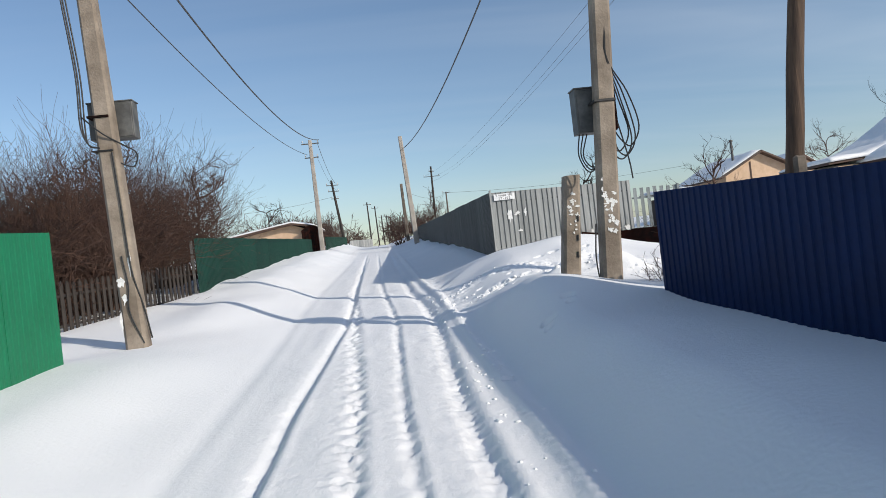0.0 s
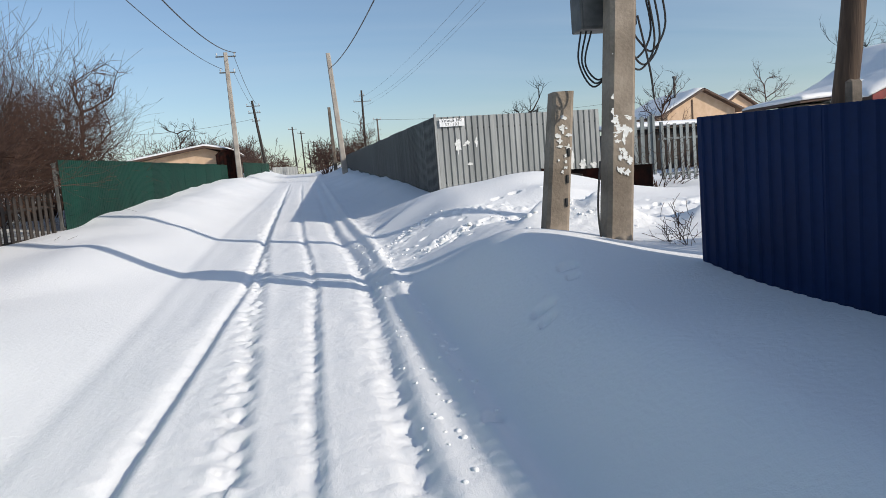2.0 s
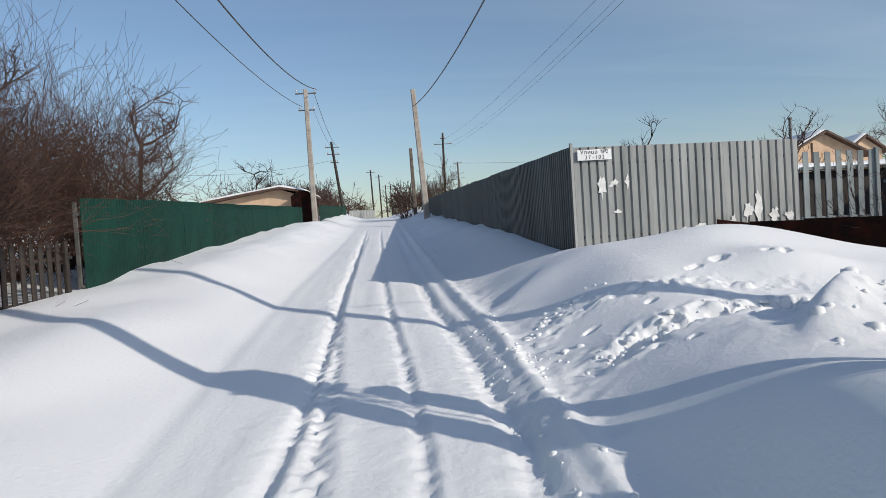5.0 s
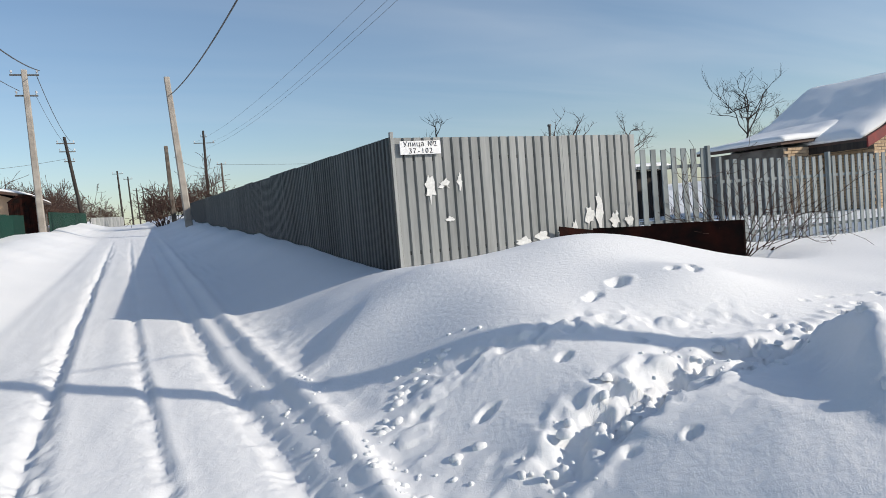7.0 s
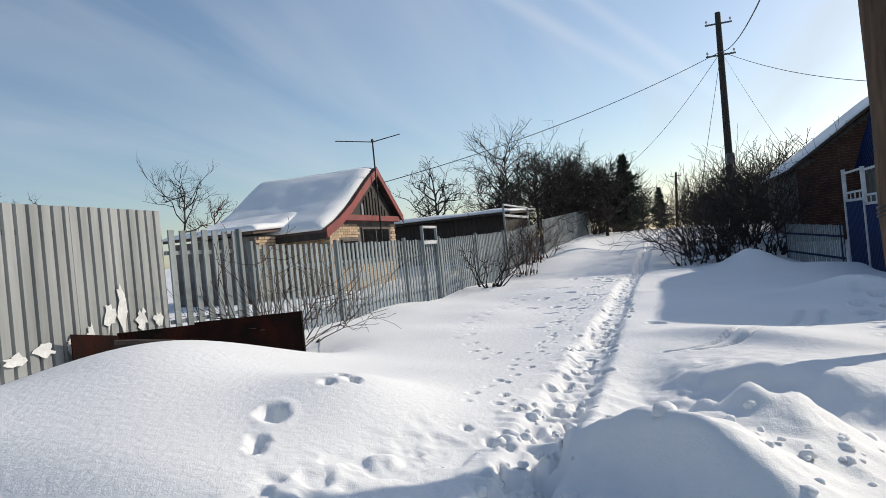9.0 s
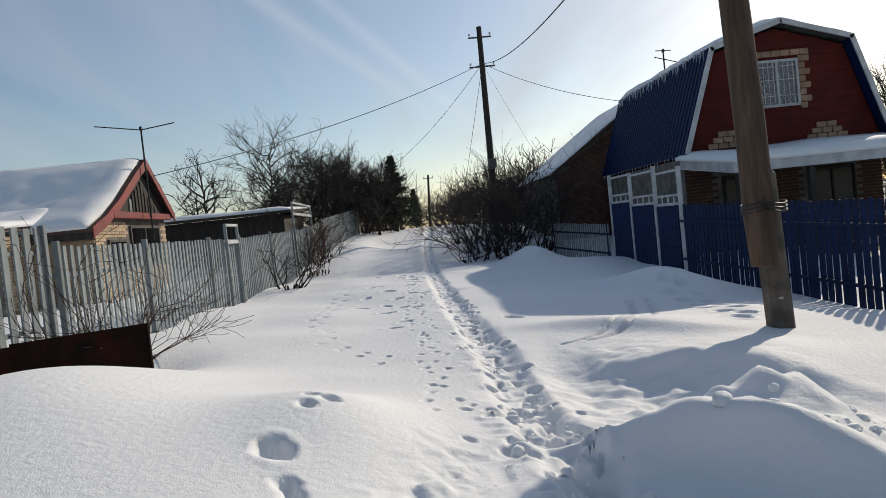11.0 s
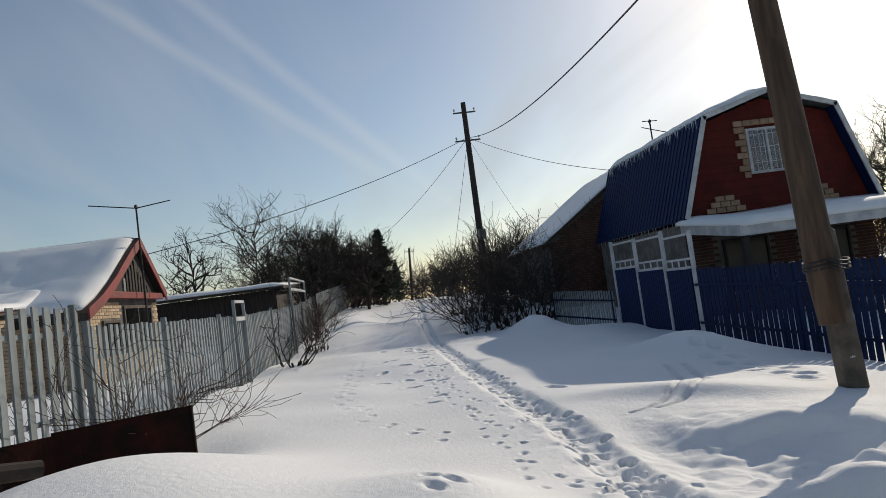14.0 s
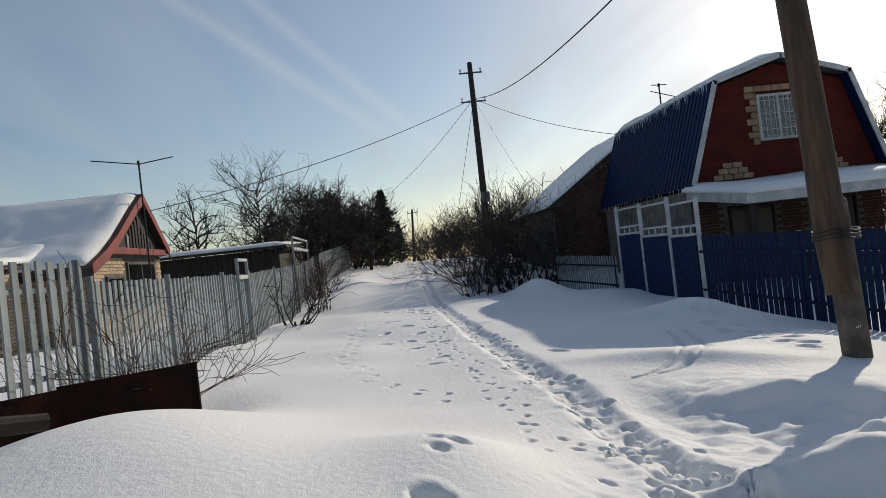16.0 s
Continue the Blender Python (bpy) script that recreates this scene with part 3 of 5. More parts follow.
blue = sheet_fence("sheet_fence", "dark blue profiled metal sheet fence sunk in a snowdrift", 3.06, 7.15, 3.75, -9.0, 1.94, 1.22, BLUE_SHEET, face=1, depth=0.013)
green = sheet_fence("sheet_fence", "bright green profiled metal sheet fence half buried in snow", -3.78, -6.0, -3.78, 8.27, 1.58, 2.31, GREEN_SHEET, face=1, depth=0.004)
dark_green = sheet_fence("sheet_fence", "dark green profiled metal sheet fence along the road", -4.1, 15.7, -3.75, 38.6, 2.53, 3.17, DARK_GREEN, face=1, jag=0.012, depth=0.005)
far_green = sheet_fence("sheet_fence", "dark green metal sheet fence farther up the road", -3.2, 41.5, -2.6, 56.0, 3.35, 3.75, DARK_GREEN, face=1)
# road side lies away from the sun; its shade is in the sheet colour
grey_side = sheet_fence("sheet_fence", "weathered grey metal sheet fence along the road, shade put in its colour", 2.58, 15.06, 2.6, 48.0, 2.765, 3.52, ZINC_SHADED, face=-1, group="grey corner fence", jag=0.01)
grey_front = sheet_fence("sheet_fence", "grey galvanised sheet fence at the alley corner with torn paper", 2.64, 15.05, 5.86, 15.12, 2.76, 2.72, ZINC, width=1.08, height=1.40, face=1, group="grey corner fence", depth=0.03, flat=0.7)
part("corner_trim", Mesh().box(-0.045, -0.012, -1.6, -0.006, 0.03, 0.06, 0.003), ZINC, grey_front)

# street sign
sign = thing("street_sign", (2.925, 15.02, 2.645), "white metal street sign with black lettering on the grey fence", "sign", rz=1)
part("plate", Mesh().box(-0.238, -0.004, -0.072, 0.238, 0.006, 0.072, 0.002), SIGN_WHITE, sign)


def lettering(text, size, at, parent, material=INK):
    cu = bpy.data.curves.new("lettering", "FONT")
    cu.body, cu.size, cu.align_x, cu.align_y, cu.extrude = text, size, "CENTER", "CENTER", 0.001
    tmp = bpy.data.objects.new("lettering", cu)
    scene.collection.objects.link(tmp)
    me = bpy.data.meshes.new_from_object(tmp.evaluated_get(bpy.context.evaluated_depsgraph_get()))
    bpy.data.objects.remove(tmp)
    me.materials.clear()
    me.materials.append(material)
    ob = new("lettering", me)
    ob.parent = parent
    ob.matrix_local = at
    return ob


def spell(text, size, x, z, advance):
    for k, c in enumerate(text):
        if c != " ":
            lettering(c, size, pose(x + (k - (len(text) - 1) / 2) * advance, -0.006, z, 90), sign)


spell("Улица №2", 0.076, 0.0, 0.036, 0.05)
spell("37-102", 0.076, 0.0, -0.036, 0.048)


def scrap(rnd, w, h):
    """A torn-edged sheet of paper, facing -y."""
    n = 16
    ring = [(math.cos(2 * math.pi * i / n) * w / 2 * rnd.uniform(0.3, 1.1), math.sin(2 * math.pi * i / n) * h / 2 * rnd.uniform(0.3, 1.1)) for i in range(n)]
    return Mesh().prism(ring, "y", 0, 0.002)


rnd = random.Random(5)
# low scraps, x 4.15 to 4.88, are added for snow stuck on the sheets
for x, z, w, h in ((3.0, 2.2, 0.16, 0.38), (3.18, 2.24, 0.22, 0.14), (3.38, 2.26, 0.1, 0.2), (3.22, 1.86, 0.12, 0.07), (4.15, 1.53, 0.26, 0.12), (4.42, 1.56, 0.24, 0.14), (4.68, 1.57, 0.22, 0.2), (4.88, 1.6, 0.12, 0.26), (5.1, 1.75, 0.16, 0.34), (5.26, 1.82, 0.14, 0.6), (5.5, 1.68, 0.2, 0.26), (5.72, 1.66, 0.16, 0.2)):
    solo("white_scrap", scrap(rnd, w, h), PAPER, "torn white scrap stuck to the grey sheet fence", "paper", "torn papers on the fence", at=pose(x, 15.04 + (x - 2.64) * 0.02, z))


def picket_fence(name, label, x0, y0, x1, y1, tops, height, pitch, wide, material, rail_z, posts, post_material, group="", point=0.0, thick=0.018, skip=()):
    """Pickets on two rails; tops gives the height of the picket tops along the way."""
    length = math.hypot(x1 - x0, y1 - y0)
    f = thing(name, (x0, y0, 0), label, "fence", group, rz=math.degrees(math.atan2(y1 - y0, x1 - x0)))
    m = Mesh().prism([(-wide / 2, -height), (wide / 2, -height), (wide / 2, -point), (wide * 0.2, 0), (-wide * 0.2, 0), (-wide / 2, -point)], "y", 0, thick)
    data = m.data("picket", material)
    rnd = random.Random(count_seed(name, x0))
    n = int(length / pitch)
    keep = min(n, 290)
    for i in range(keep):
        a = (i + 0.5) * pitch
        if any(lo < a < hi for lo, hi in skip):
            continue
        part("picket", data, material, f, at=pose(a, 0, float(np.interp(a, *tops)) + rnd.uniform(-0.012, 0.012), 0, rnd.uniform(-0.9, 0.9), rnd.uniform(-3, 3)))
    aa = np.linspace(0, length, 12)
    for dz in rail_z:
        r = Mesh()
        for q in aa:
            z = float(np.interp(q, *tops)) - dz
            r.v += [(q, thick, z), (q, thick + 0.03, z), (q, thick + 0.03, z + 0.04), (q, thick, z + 0.04)]
        r.f = [(4 * i + k, 4 * i + (k + 1) % 4, 4 * i + 4 + (k + 1) % 4, 4 * i + 4 + k) for i in range(11) for k in range(4)] + [(3, 2, 1, 0), (44, 45, 46, 47)]
        part("rail", r, post_material, f)
    for a, over in posts:
        z = float(np.interp(a, *tops)) + over
        part("post", Mesh().box(a - 0.027, -0.03, z - height - over, a + 0.027, 0.03, z, 0.006), post_material, f)
    return f


def count_seed(name, v):
    return sum(ord(c) for c in name) + int(v * 10)


picket_fence("picket_fence", "tall galvanised metal picket fence panel beside the rusty sheet", 5.9, 15.08, 7.0, 14.95, ((0, 1.1), (2.52, 2.50)), 1.15, 0.152, 0.075, ZINC_PICKET, (0.25, 0.95), ((1.05, 0.02),), ZINC_PICKET, "silver fence")
picket_fence("picket_fence", "long galvanised metal picket fence along the snowy alley", 7.05, 14.93, 23.2, 14.55, ((0, 2.2, 6, 13, 16.2), (2.32, 2.30, 2.28, 2.42, 2.62)), 1.6, 0.135, 0.062, ZINC_PICKET, (0.3, 1.0), ((0.05, 0.05), (2.1, 0.05), (4.6, 0.05), (6.4, 0.05), (9.0, 0.05), (11.6, 0.05), (13.8, 0.05), (16.1, 0.05)), ZINC_PICKET, "silver fence")
sheet_fence("sheet_fence", "pale grey metal sheet fence continuing up the alley", 23.6, 14.4, 34.0, 13.9, 2.75, 3.35, ZINC_PICKET, face=1, group="silver fence")
picket_fence("picket_fence", "dark weathered wooden picket fence under bare bushes", -6.1, 8.6, -4.2, 15.6, ((0, 7.2), (1.66, 1.95)), 1.1, 0.15, 0.075, DARK_WOOD, (0.25, 0.75), ((0.1, 0.0), (2.4, 0.0), (4.8, 0.0), (7.1, 0.0)), DARK_WOOD, point=0.05)
picket_fence("picket_fence", "dark blue wooden picket fence in front of the blue-roofed house", 3.8, 6.75, 11.86, 6.9, ((0, 8.3), (1.88, 2.06)), 1.35, 0.125, 0.085, BLUE_PAINT, (0.3, 0.95), ((0.1, 0.0), (2.7, 0.0), (5.4, 0.0), (8.2, 0.0)), BLUE_PAINT, "blue fence", point=0.03)
picket_fence("picket_fence", "short pale picket fence beyond the blue gate", 15.95, 6.95, 19.5, 7.5, ((0, 3.6), (1.75, 1.85)), 1.0, 0.13, 0.06, ZINC_PICKET, (0.25, 0.7), ((0.1, 0.0), (3.5, 0.0)), BLUE_PAINT, "blue fence")

# blue gate with a white frame
gate = thing("gate", (11.92, 6.88, 0.5), "blue metal gate with white steel frame and open top lights", "gate")
for a0, a1, hi, top in ((0.04, 1.13, 1.55, 2.18), (1.20, 2.52, 1.60, 2.26), (2.58, 3.90, 1.70, 2.30)):
    leaf = part("leaf", corrugated(a1 - a0, hi - 0.35, 0.09, 0.008), BLUE_SHEET, gate, at=pose(a0, 0, hi))
    w = a1 - a0
    part("frame", Mesh().box(0, -0.02, 0, w, 0.0, 0.05, 0.004).box(0, -0.02, 0.16, w, 0.0, 0.20, 0.004).box(0, -0.02, top - hi - 0.04, w, 0.0, top - hi, 0.004)
         .box(w / 2 - 0.02, -0.018, 0.051, w / 2 + 0.02, -0.002, 0.159).box(w * 0.25 - 0.012, -0.018, 0.051, w * 0.25 + 0.012, -0.002, 0.159).box(w * 0.75 - 0.012, -0.018, 0.051, w * 0.75 + 0.012, -0.002, 0.159), WHITE_PAINT, leaf, "white steel bars")
for a, top in ((0.0, 2.22), (1.165, 2.32), (2.55, 2.31), (3.94, 2.36)):
    part("post", Mesh().box(a - 0.03, -0.035, 0, a + 0.03, 0.035, top, 0.006), WHITE_PAINT, gate, "white painted steel post")

# white gate frames in the silver fence
for gx, gw, top, base in ((12.43, 0.80, 2.55, 1.3), (18.75, 3.4, 3.17, 1.6)):
    gy = 14.93 - (gx - 7.05) * 0.0235 - 0.06
    gf = thing("gate", (gx, gy, gz(gx, gy) - 0.2), "pale metal gate frame standing in the picket fence", "gate", "gate frames")
    h = top - gz(gx, gy) + 0.2
    for a in (0, gw):
        part("post", Mesh().box(a - 0.025, -0.025, 0, a + 0.025, 0.025, h, 0.006), ZINC_PICKET, gf)
    part("lintel", Mesh().box(0.027, -0.025, h - 0.05, gw - 0.027, 0.025, h - 0.002, 0.006), WHITE_PAINT, gf)
    part("crossbar", Mesh().box(0.027, -0.02, h - 0.36, gw - 0.027, 0.02, h - 0.29, 0.006), WHITE_PAINT, gf)

# rusty plate pen beside the fence
rust = thing("rusty_sheet", (4.6, 15.0, 1.0), "rusty brown iron sheet half buried in the drift", "metal sheet")
ring = ((0.0, 0.0), (0.45, -0.04), (1.0, -0.42), (1.66, -1.14))
for (a, b), (c, d) in zip(ring[:-1], ring[1:]):
    part("plate", Mesh().add([(a, b, -0.2), (c, d, -0.2), (c, d, 0.58), (a, b, 0.66 if a == 0 else 0.6), (a, b + 0.012, -0.2), (c, d + 0.012, -0.2), (c, d + 0.012, 0.58), (a, b + 0.012, 0.66 if a == 0 else 0.6)],
              [(0, 1, 2, 3), (7, 6, 5, 4), (3, 2, 6, 7), (0, 4, 5, 1), (0, 3, 7, 4), (1, 5, 6, 2)]), RUST, rust)
part("edge_angle", Mesh().tube([(1.67, -1.15, -0.3), (1.68, -1.14, 0.58)], 0.02, 6), RUST, rust)
log = solo("log", Mesh().tube([(5.2, 14.48, 1.44), (5.0, 14.66, 1.48), (4.85, 14.82, 1.51)], [0.055, 0.06, 0.055], 10), BARK, "short dark log poking out of the snow", "log")


# ---- poles and wires ----
def concrete_pole(name, base, lean, height, w0, w1, material, label, category="utility pole", group=""):
    """A tapered reinforced-concrete pole with chamfered edges."""
    p = thing(name, base, label, category, group)
    m, vs, c = Mesh(), [], 0.28
    steps = 7
    for i in range(steps + 1):
        s = i / steps
        h, z = (w0 + (w1 - w0) * s) / 2, height * s - 0.5 * (1 - s)
        for a, b in ((-1, -1 + c), (-1 + c, -1), (1 - c, -1), (1, -1 + c), (1, 1 - c), (1 - c, 1), (-1 + c, 1), (-1, 1 - c)):
            vs.append((a * h + lean[0] * z, b * h * 0.85 + lean[1] * z, z))
    m.add(vs, [(8 * i + k, 8 * i + (k + 1) % 8, 8 * i + 8 + (k + 1) % 8, 8 * i + 8 + k) for i in range(steps) for k in range(8)] + [tuple(range(7, -1, -1)), tuple(range(8 * steps, 8 * steps + 8))])
    part("shaft", m, material, p)
    return p


def meter_box(parent, x0, y0, z0, x1, y1, z1, rusty_side):
    b = part("meter_box", Mesh().box(x0, y0, z0, x1, y1, z1, 0.008), BOX_METAL, parent, "grey steel meter box")
    part("lid", Mesh().box(x0 - 0.012, y0 - 0.012, z1 - 0.004, x1 + 0.012, y1 + 0.012, z1 + 0.014, 0.004), BOX_METAL, b)
    part("door", Mesh().box(x0 + 0.02, y0 - 0.012, z0 + 0.02, x1 - 0.02, y0 - 0.001, z1 - 0.03, 0.003), RUST if rusty_side else BOX_METAL, b, "rust-stained door" if rusty_side else "")
    return b


def cable(parent, pts, r=0.008, name="cable", material=None):
    part(name, Mesh().tube(smooth_line(pts, 6), r, 6), material or BLACK, parent)


def smooth_line(pts, k):
    """A smooth line through the points."""
    p = [Vector(q) for q in pts]
    p = [2 * p[0] - p[1]] + p + [2 * p[-1] - p[-2]]
    out = []
    for i in range(1, len(p) - 2):
        for j in range(k):
            t = j / k
            out.append(0.5 * ((2 * p[i]) + (p[i + 1] - p[i - 1]) * t + (2 * p[i - 1] - 5 * p[i] + 4 * p[i + 1] - p[i + 2]) * t * t + (3 * p[i] - p[i - 1] - 3 * p[i + 1] + p[i + 2]) * t ** 3))
    return out + [p[-2]]


LP = (-3.36, 9.55, 0.80)
lpole = concrete_pole("utility_pole", LP, (-0.035, 0.0), 8.2, 0.29, 0.19, CONCRETE, "pale concrete utility pole with meter box, standing in the snowbank", group="street poles")
meter_box(lpole, -0.38, 0.13, 2.83, 0.22, 0.34, 3.34, False)
part("strap", Mesh().box(-0.30, -0.13, 3.08, -0.02, 0.14, 3.11, 0.003), RUST, lpole, "rusty steel strap")
part("strap", Mesh().box(-0.28, -0.13, 2.62, -0.01, 0.14, 2.64, 0.003), BLACK, lpole)
for dx in (0.0, 0.035, 0.06):
    cable(lpole, [(-0.50 - dx, -0.12, 6.6), (-0.42 - dx, -0.14, 5.0), (-0.32 - dx, -0.14, 3.7), (-0.33 - dx, -0.13, 3.0), (-0.30, -0.15, 2.72), (-0.16, -0.15, 2.66)], 0.011)
cable(lpole, [(-0.36, -0.14, 3.1), (-0.12, -0.16, 2.86), (0.1, -0.05, 2.7), (0.22, 0.1, 2.6), (0.16, 0.12, 2.42), (0.0, -0.06, 2.48)], 0.011)
cable(lpole, [(-0.02, -0.13, 2.6), (0.02, -0.13, 1.8), (0.06, -0.13, 1.0), (0.14, -0.06, 0.5), (0.18, 0.02, 0.05)], 0.012)
cable(lpole, [(-0.05, -0.13, 1.2), (0.0, -0.14, 0.8), (-0.02, -0.14, 0.45), (0.12, -0.12, 0.0)], 0.010)
rnd = random.Random(9)
for dx, dz, w, h in ((-0.05, 0.85, 0.16, 0.18), (-0.04, 0.62, 0.12, 0.2), (0.1, 1.1, 0.06, 0.4), (-0.12, 0.35, 0.06, 0.3)):
    part("notice_scrap", scrap(rnd, w, h), PAPER, lpole, "torn white notice", at=pose(dx - 0.05 * dz, -0.132 + 0.006 * dz, dz))

RP = (2.775, 8.02, 0.93)
rpole = concrete_pole("utility_pole", RP, (0.064, -0.02), 8.0, 0.245, 0.19, CONCRETE, "weathered concrete utility pole with rusty meter box and cable loops", group="street poles")
meter_box(rpole, -0.16, 0.10, 1.88, 0.34, 0.32, 2.43, False)
part("rust_stain", Mesh().box(0.2, 0.083, 1.89, 0.338, 0.087, 2.41), RUST, rpole, "rusted corner of the box")
part("rust_side", Mesh().box(0.345, 0.09, 1.9, 0.349, 0.31, 2.4), RUST, rpole, "rusted side of the box")
part("strap", Mesh().box(-0.01, -0.16, 2.2, 0.26, 0.10, 2.23, 0.003), BLACK, rpole, "black steel strap")
for k, (a, b) in enumerate(((0.34, 0.1), (0.42, 0.16), (0.48, 0.05), (0.37, 0.2))):
    cable(rpole, [(0.22, -0.12, 4.4 + 0.5 * k), (0.24, -0.14, 3.4), (0.2, -0.15, 2.75), (a - 0.04, -0.08, 2.3), (a + 0.1, 0.02, 1.95 - b), (a, 0.08, 1.72 - b), (a - 0.12, 0.08, 1.8 - b), (0.28, 0.12, 1.92)], 0.009)
for k in range(3):
    cable(rpole, [(-0.02 - 0.05 * k, 0.2, 1.9), (-0.1 - 0.03 * k, 0.2, 1.62), (-0.02 - 0.02 * k, 0.16, 1.46 - 0.03 * k), (0.08, 0.1, 1.5)], 0.008)
cable(rpole, [(0.3, -0.02, 1.95), (0.38, -0.04, 1.5), (0.4, -0.05, 1.25)], 0.009)
cable(rpole, [(-0.13, -0.06, 0.75), (-0.17, -0.05, 0.35), (-0.15, -0.05, 0.0)], 0.009)
for k in range(44):
    dz = rnd.triangular(0.4, 1.65, 1.0)
    part("notice_scrap", scrap(rnd, rnd.uniform(0.02, 0.085), rnd.uniform(0.02, 0.09)), PAPER, rpole, "torn white notice", at=pose(0.055 * dz + rnd.uniform(-0.07, 0.075), -0.122, dz, -0.3))

HP = (2.48, 8.74, 1.0)
half = concrete_pole("concrete_post", HP, (0.11, -0.01), 1.36, 0.245, 0.21, CONCRETE, "short broken concrete post with torn notices in the snow", "post")
for k in range(16):
    dz = rnd.uniform(0.5, 1.2)
    part("notice_scrap", scrap(rnd, rnd.uniform(0.02, 0.08), rnd.uniform(0.02, 0.09)), PAPER, half, "torn white notice", at=pose(0.11 * dz + rnd.uniform(-0.05, 0.06), -0.117 + 0.008 * dz, dz))
# black blocks on the face stand for the shade inside pits
for dz in (0.28, 0.5, 0.75):
    part("pit_shade", Mesh().box(0.06 + 0.11 * dz, -0.118, dz, 0.085 + 0.11 * dz, -0.09, dz + 0.08, 0.005), BLACK, half, "black block for the shade of a pit in the concrete")

wood = thing("utility_pole", (5.77, 8.70, 1.05), "brown timber utility pole lashed to a concrete stub", "utility pole", "alley poles")
part("timber", Mesh().tube([(0.01 + 0.125 * (z - 1.15) + 0.012 * math.sin(1.7 * z), 0.085 - 0.03 * (z - 1.15) + 0.01 * math.sin(2.3 * z + 1), z) for z in (0.5, 0.9, 1.6, 2.4, 3.3, 4.4, 5.6, 7.0)], [0.10, 0.12, 0.118, 0.115, 0.11, 0.105, 0.1, 0.09], 14), POLE_WOOD, wood, smooth=True)
part("stub", Mesh().box(-0.10, -0.075, -0.5, 0.08, 0.105, 1.26, 0.035), CONCRETE_DARK, wood, "grey concrete stub", at=pose(0, -0.02, 0, -1.5, 2))
for dz in (0.93, 0.96, 0.99):
    part("wire_binding", Mesh().tube([(0.01 + 0.15 * math.cos(a), 0.04 + 0.17 * math.sin(a), dz + 0.01 * math.sin(3 * a)) for a in [2 * math.pi * i / 24 for i in range(25)]], 0.009, 6), BLACK, wood, "twisted wire binding")
for dy, dz, w, h in ((0.03, 0.55, 0.08, 0.3), (0.0, 0.75, 0.09, 0.1), (0.02, 0.2, 0.06, 0.16)):
    part("notice_scrap", scrap(rnd, w, h), PAPER, wood, "torn white notice", at=pose(-0.106 + 0.07 * dz, dy, dz, 0, 0, -90))


def crossarm(parent, at, turn, length, insulators=2):
    """A steel crossarm with small insulators at its ends."""
    arm = part("crossarm", Mesh().box(-length / 2, -0.03, -0.03, length / 2, 0.03, 0.03, 0.006), BOX_METAL, parent, at=pose(*at, 0, 0, turn))
    for k in range(insulators):
        x = (-length / 2 + 0.06) + k * (length - 0.12) / max(1, insulators - 1)
        part("insulator", Mesh().tube([(x, 0, 0.03), (x, 0, 0.09), (x, 0, 0.1), (x, 0, 0.17), (x, 0, 0.19)], [0.014, 0.014, 0.045, 0.04, 0.015], 8), WHITE_PAINT, arm, "small porcelain insulator")


def street_pole(base, top, w0, material, label, arms, square=True, group="far street poles"):
    bx, by, bz = base
    h = top[2] - bz
    lean = ((top[0] - bx) / h, (top[1] - by) / h)
    if square:
        p = concrete_pole("utility_pole", base, lean, h, w0, w0 * 0.72, material, label, group=group)
    else:
        p = thing("utility_pole", base, label, "utility pole", group)
        part("timber", Mesh().tube([(lean[0] * z, lean[1] * z, z) for z in (-0.4, h * 0.3, h * 0.65, h)], [w0 / 2, w0 * 0.47, w0 * 0.42, w0 * 0.36], 10), material, p)
    for dz, turn, length, n in arms:
        crossarm(p, (lean[0] * (h - dz), lean[1] * (h - dz), h - dz), turn, length, n)
    return p


P1, P2 = (-3.28, 39.4, 8.87), (1.83, 38.0, 8.33)
street_pole((-3.27, 39.6, gz(-3.27, 39.6)), P1, 0.27, CONCRETE_GREY, "pale concrete utility pole with two crossarms by the green fence", ((0.2, 0, 1.0, 3), (1.0, 0, 0.8, 2)))
street_pole((2.12, 38.0, gz(2.12, 38.0)), P2, 0.30, CONCRETE_GREY, "grey concrete utility pole leaning beside the grey fence", ())
street_pole((2.0, 46.5, gz(2.0, 46.5)), (1.95, 46.5, 6.6), 0.25, CONCRETE_DARK, "grey concrete utility pole behind the leaning one", ())
street_pole((5.75, 66.6, gz(5.75, 66.6)), (5.87, 66.6, 10.2), 0.24, DARK_WOOD, "dark timber power pole with crossarm and insulators", ((1.0, 0, 1.6, 3), (0.5, 0, 0.5, 2)), False)
street_pole((7.45, 70, gz(7.45, 70)), (7.45, 70, 7.85), 0.2, GREY_WOOD, "small grey pole with a single crossarm", ((0.1, 0, 0.8, 2),), False)
street_pole((-2.75, 55.6, gz(-2.75, 55.6)), (-3.3, 55.6, 8.45), 0.24, DARK_WOOD, "dark leaning timber utility pole with crossarms", ((0.4, 10, 1.0, 3), (0.9, 10, 0.9, 3), (1.5, 10, 0.6, 2)), False)
for k, (x, y, h) in enumerate(((-0.9, 85, 5.6), (0.0, 98, 5.8), (0.9, 112, 5.0), (1.9, 126, 5.6), (2.9, 145, 5.2))):
    street_pole((x, y, gz(x, y)), (x - 0.1, y, gz(x, y) + h), 0.22, DARK_WOOD, "distant dark timber utility pole along the road", ((0.3, 0, 1.0, 2),), False)
ap = street_pole((28.0, 7.95, gz(28.0, 7.95)), (29.6, 7.66, 10.36), 0.30, DARK_WOOD, "dark timber utility pole with two crossarms in the alley", ((0.45, 90, 1.0, 2), (1.75, 90, 1.1, 3)), False, "alley poles")
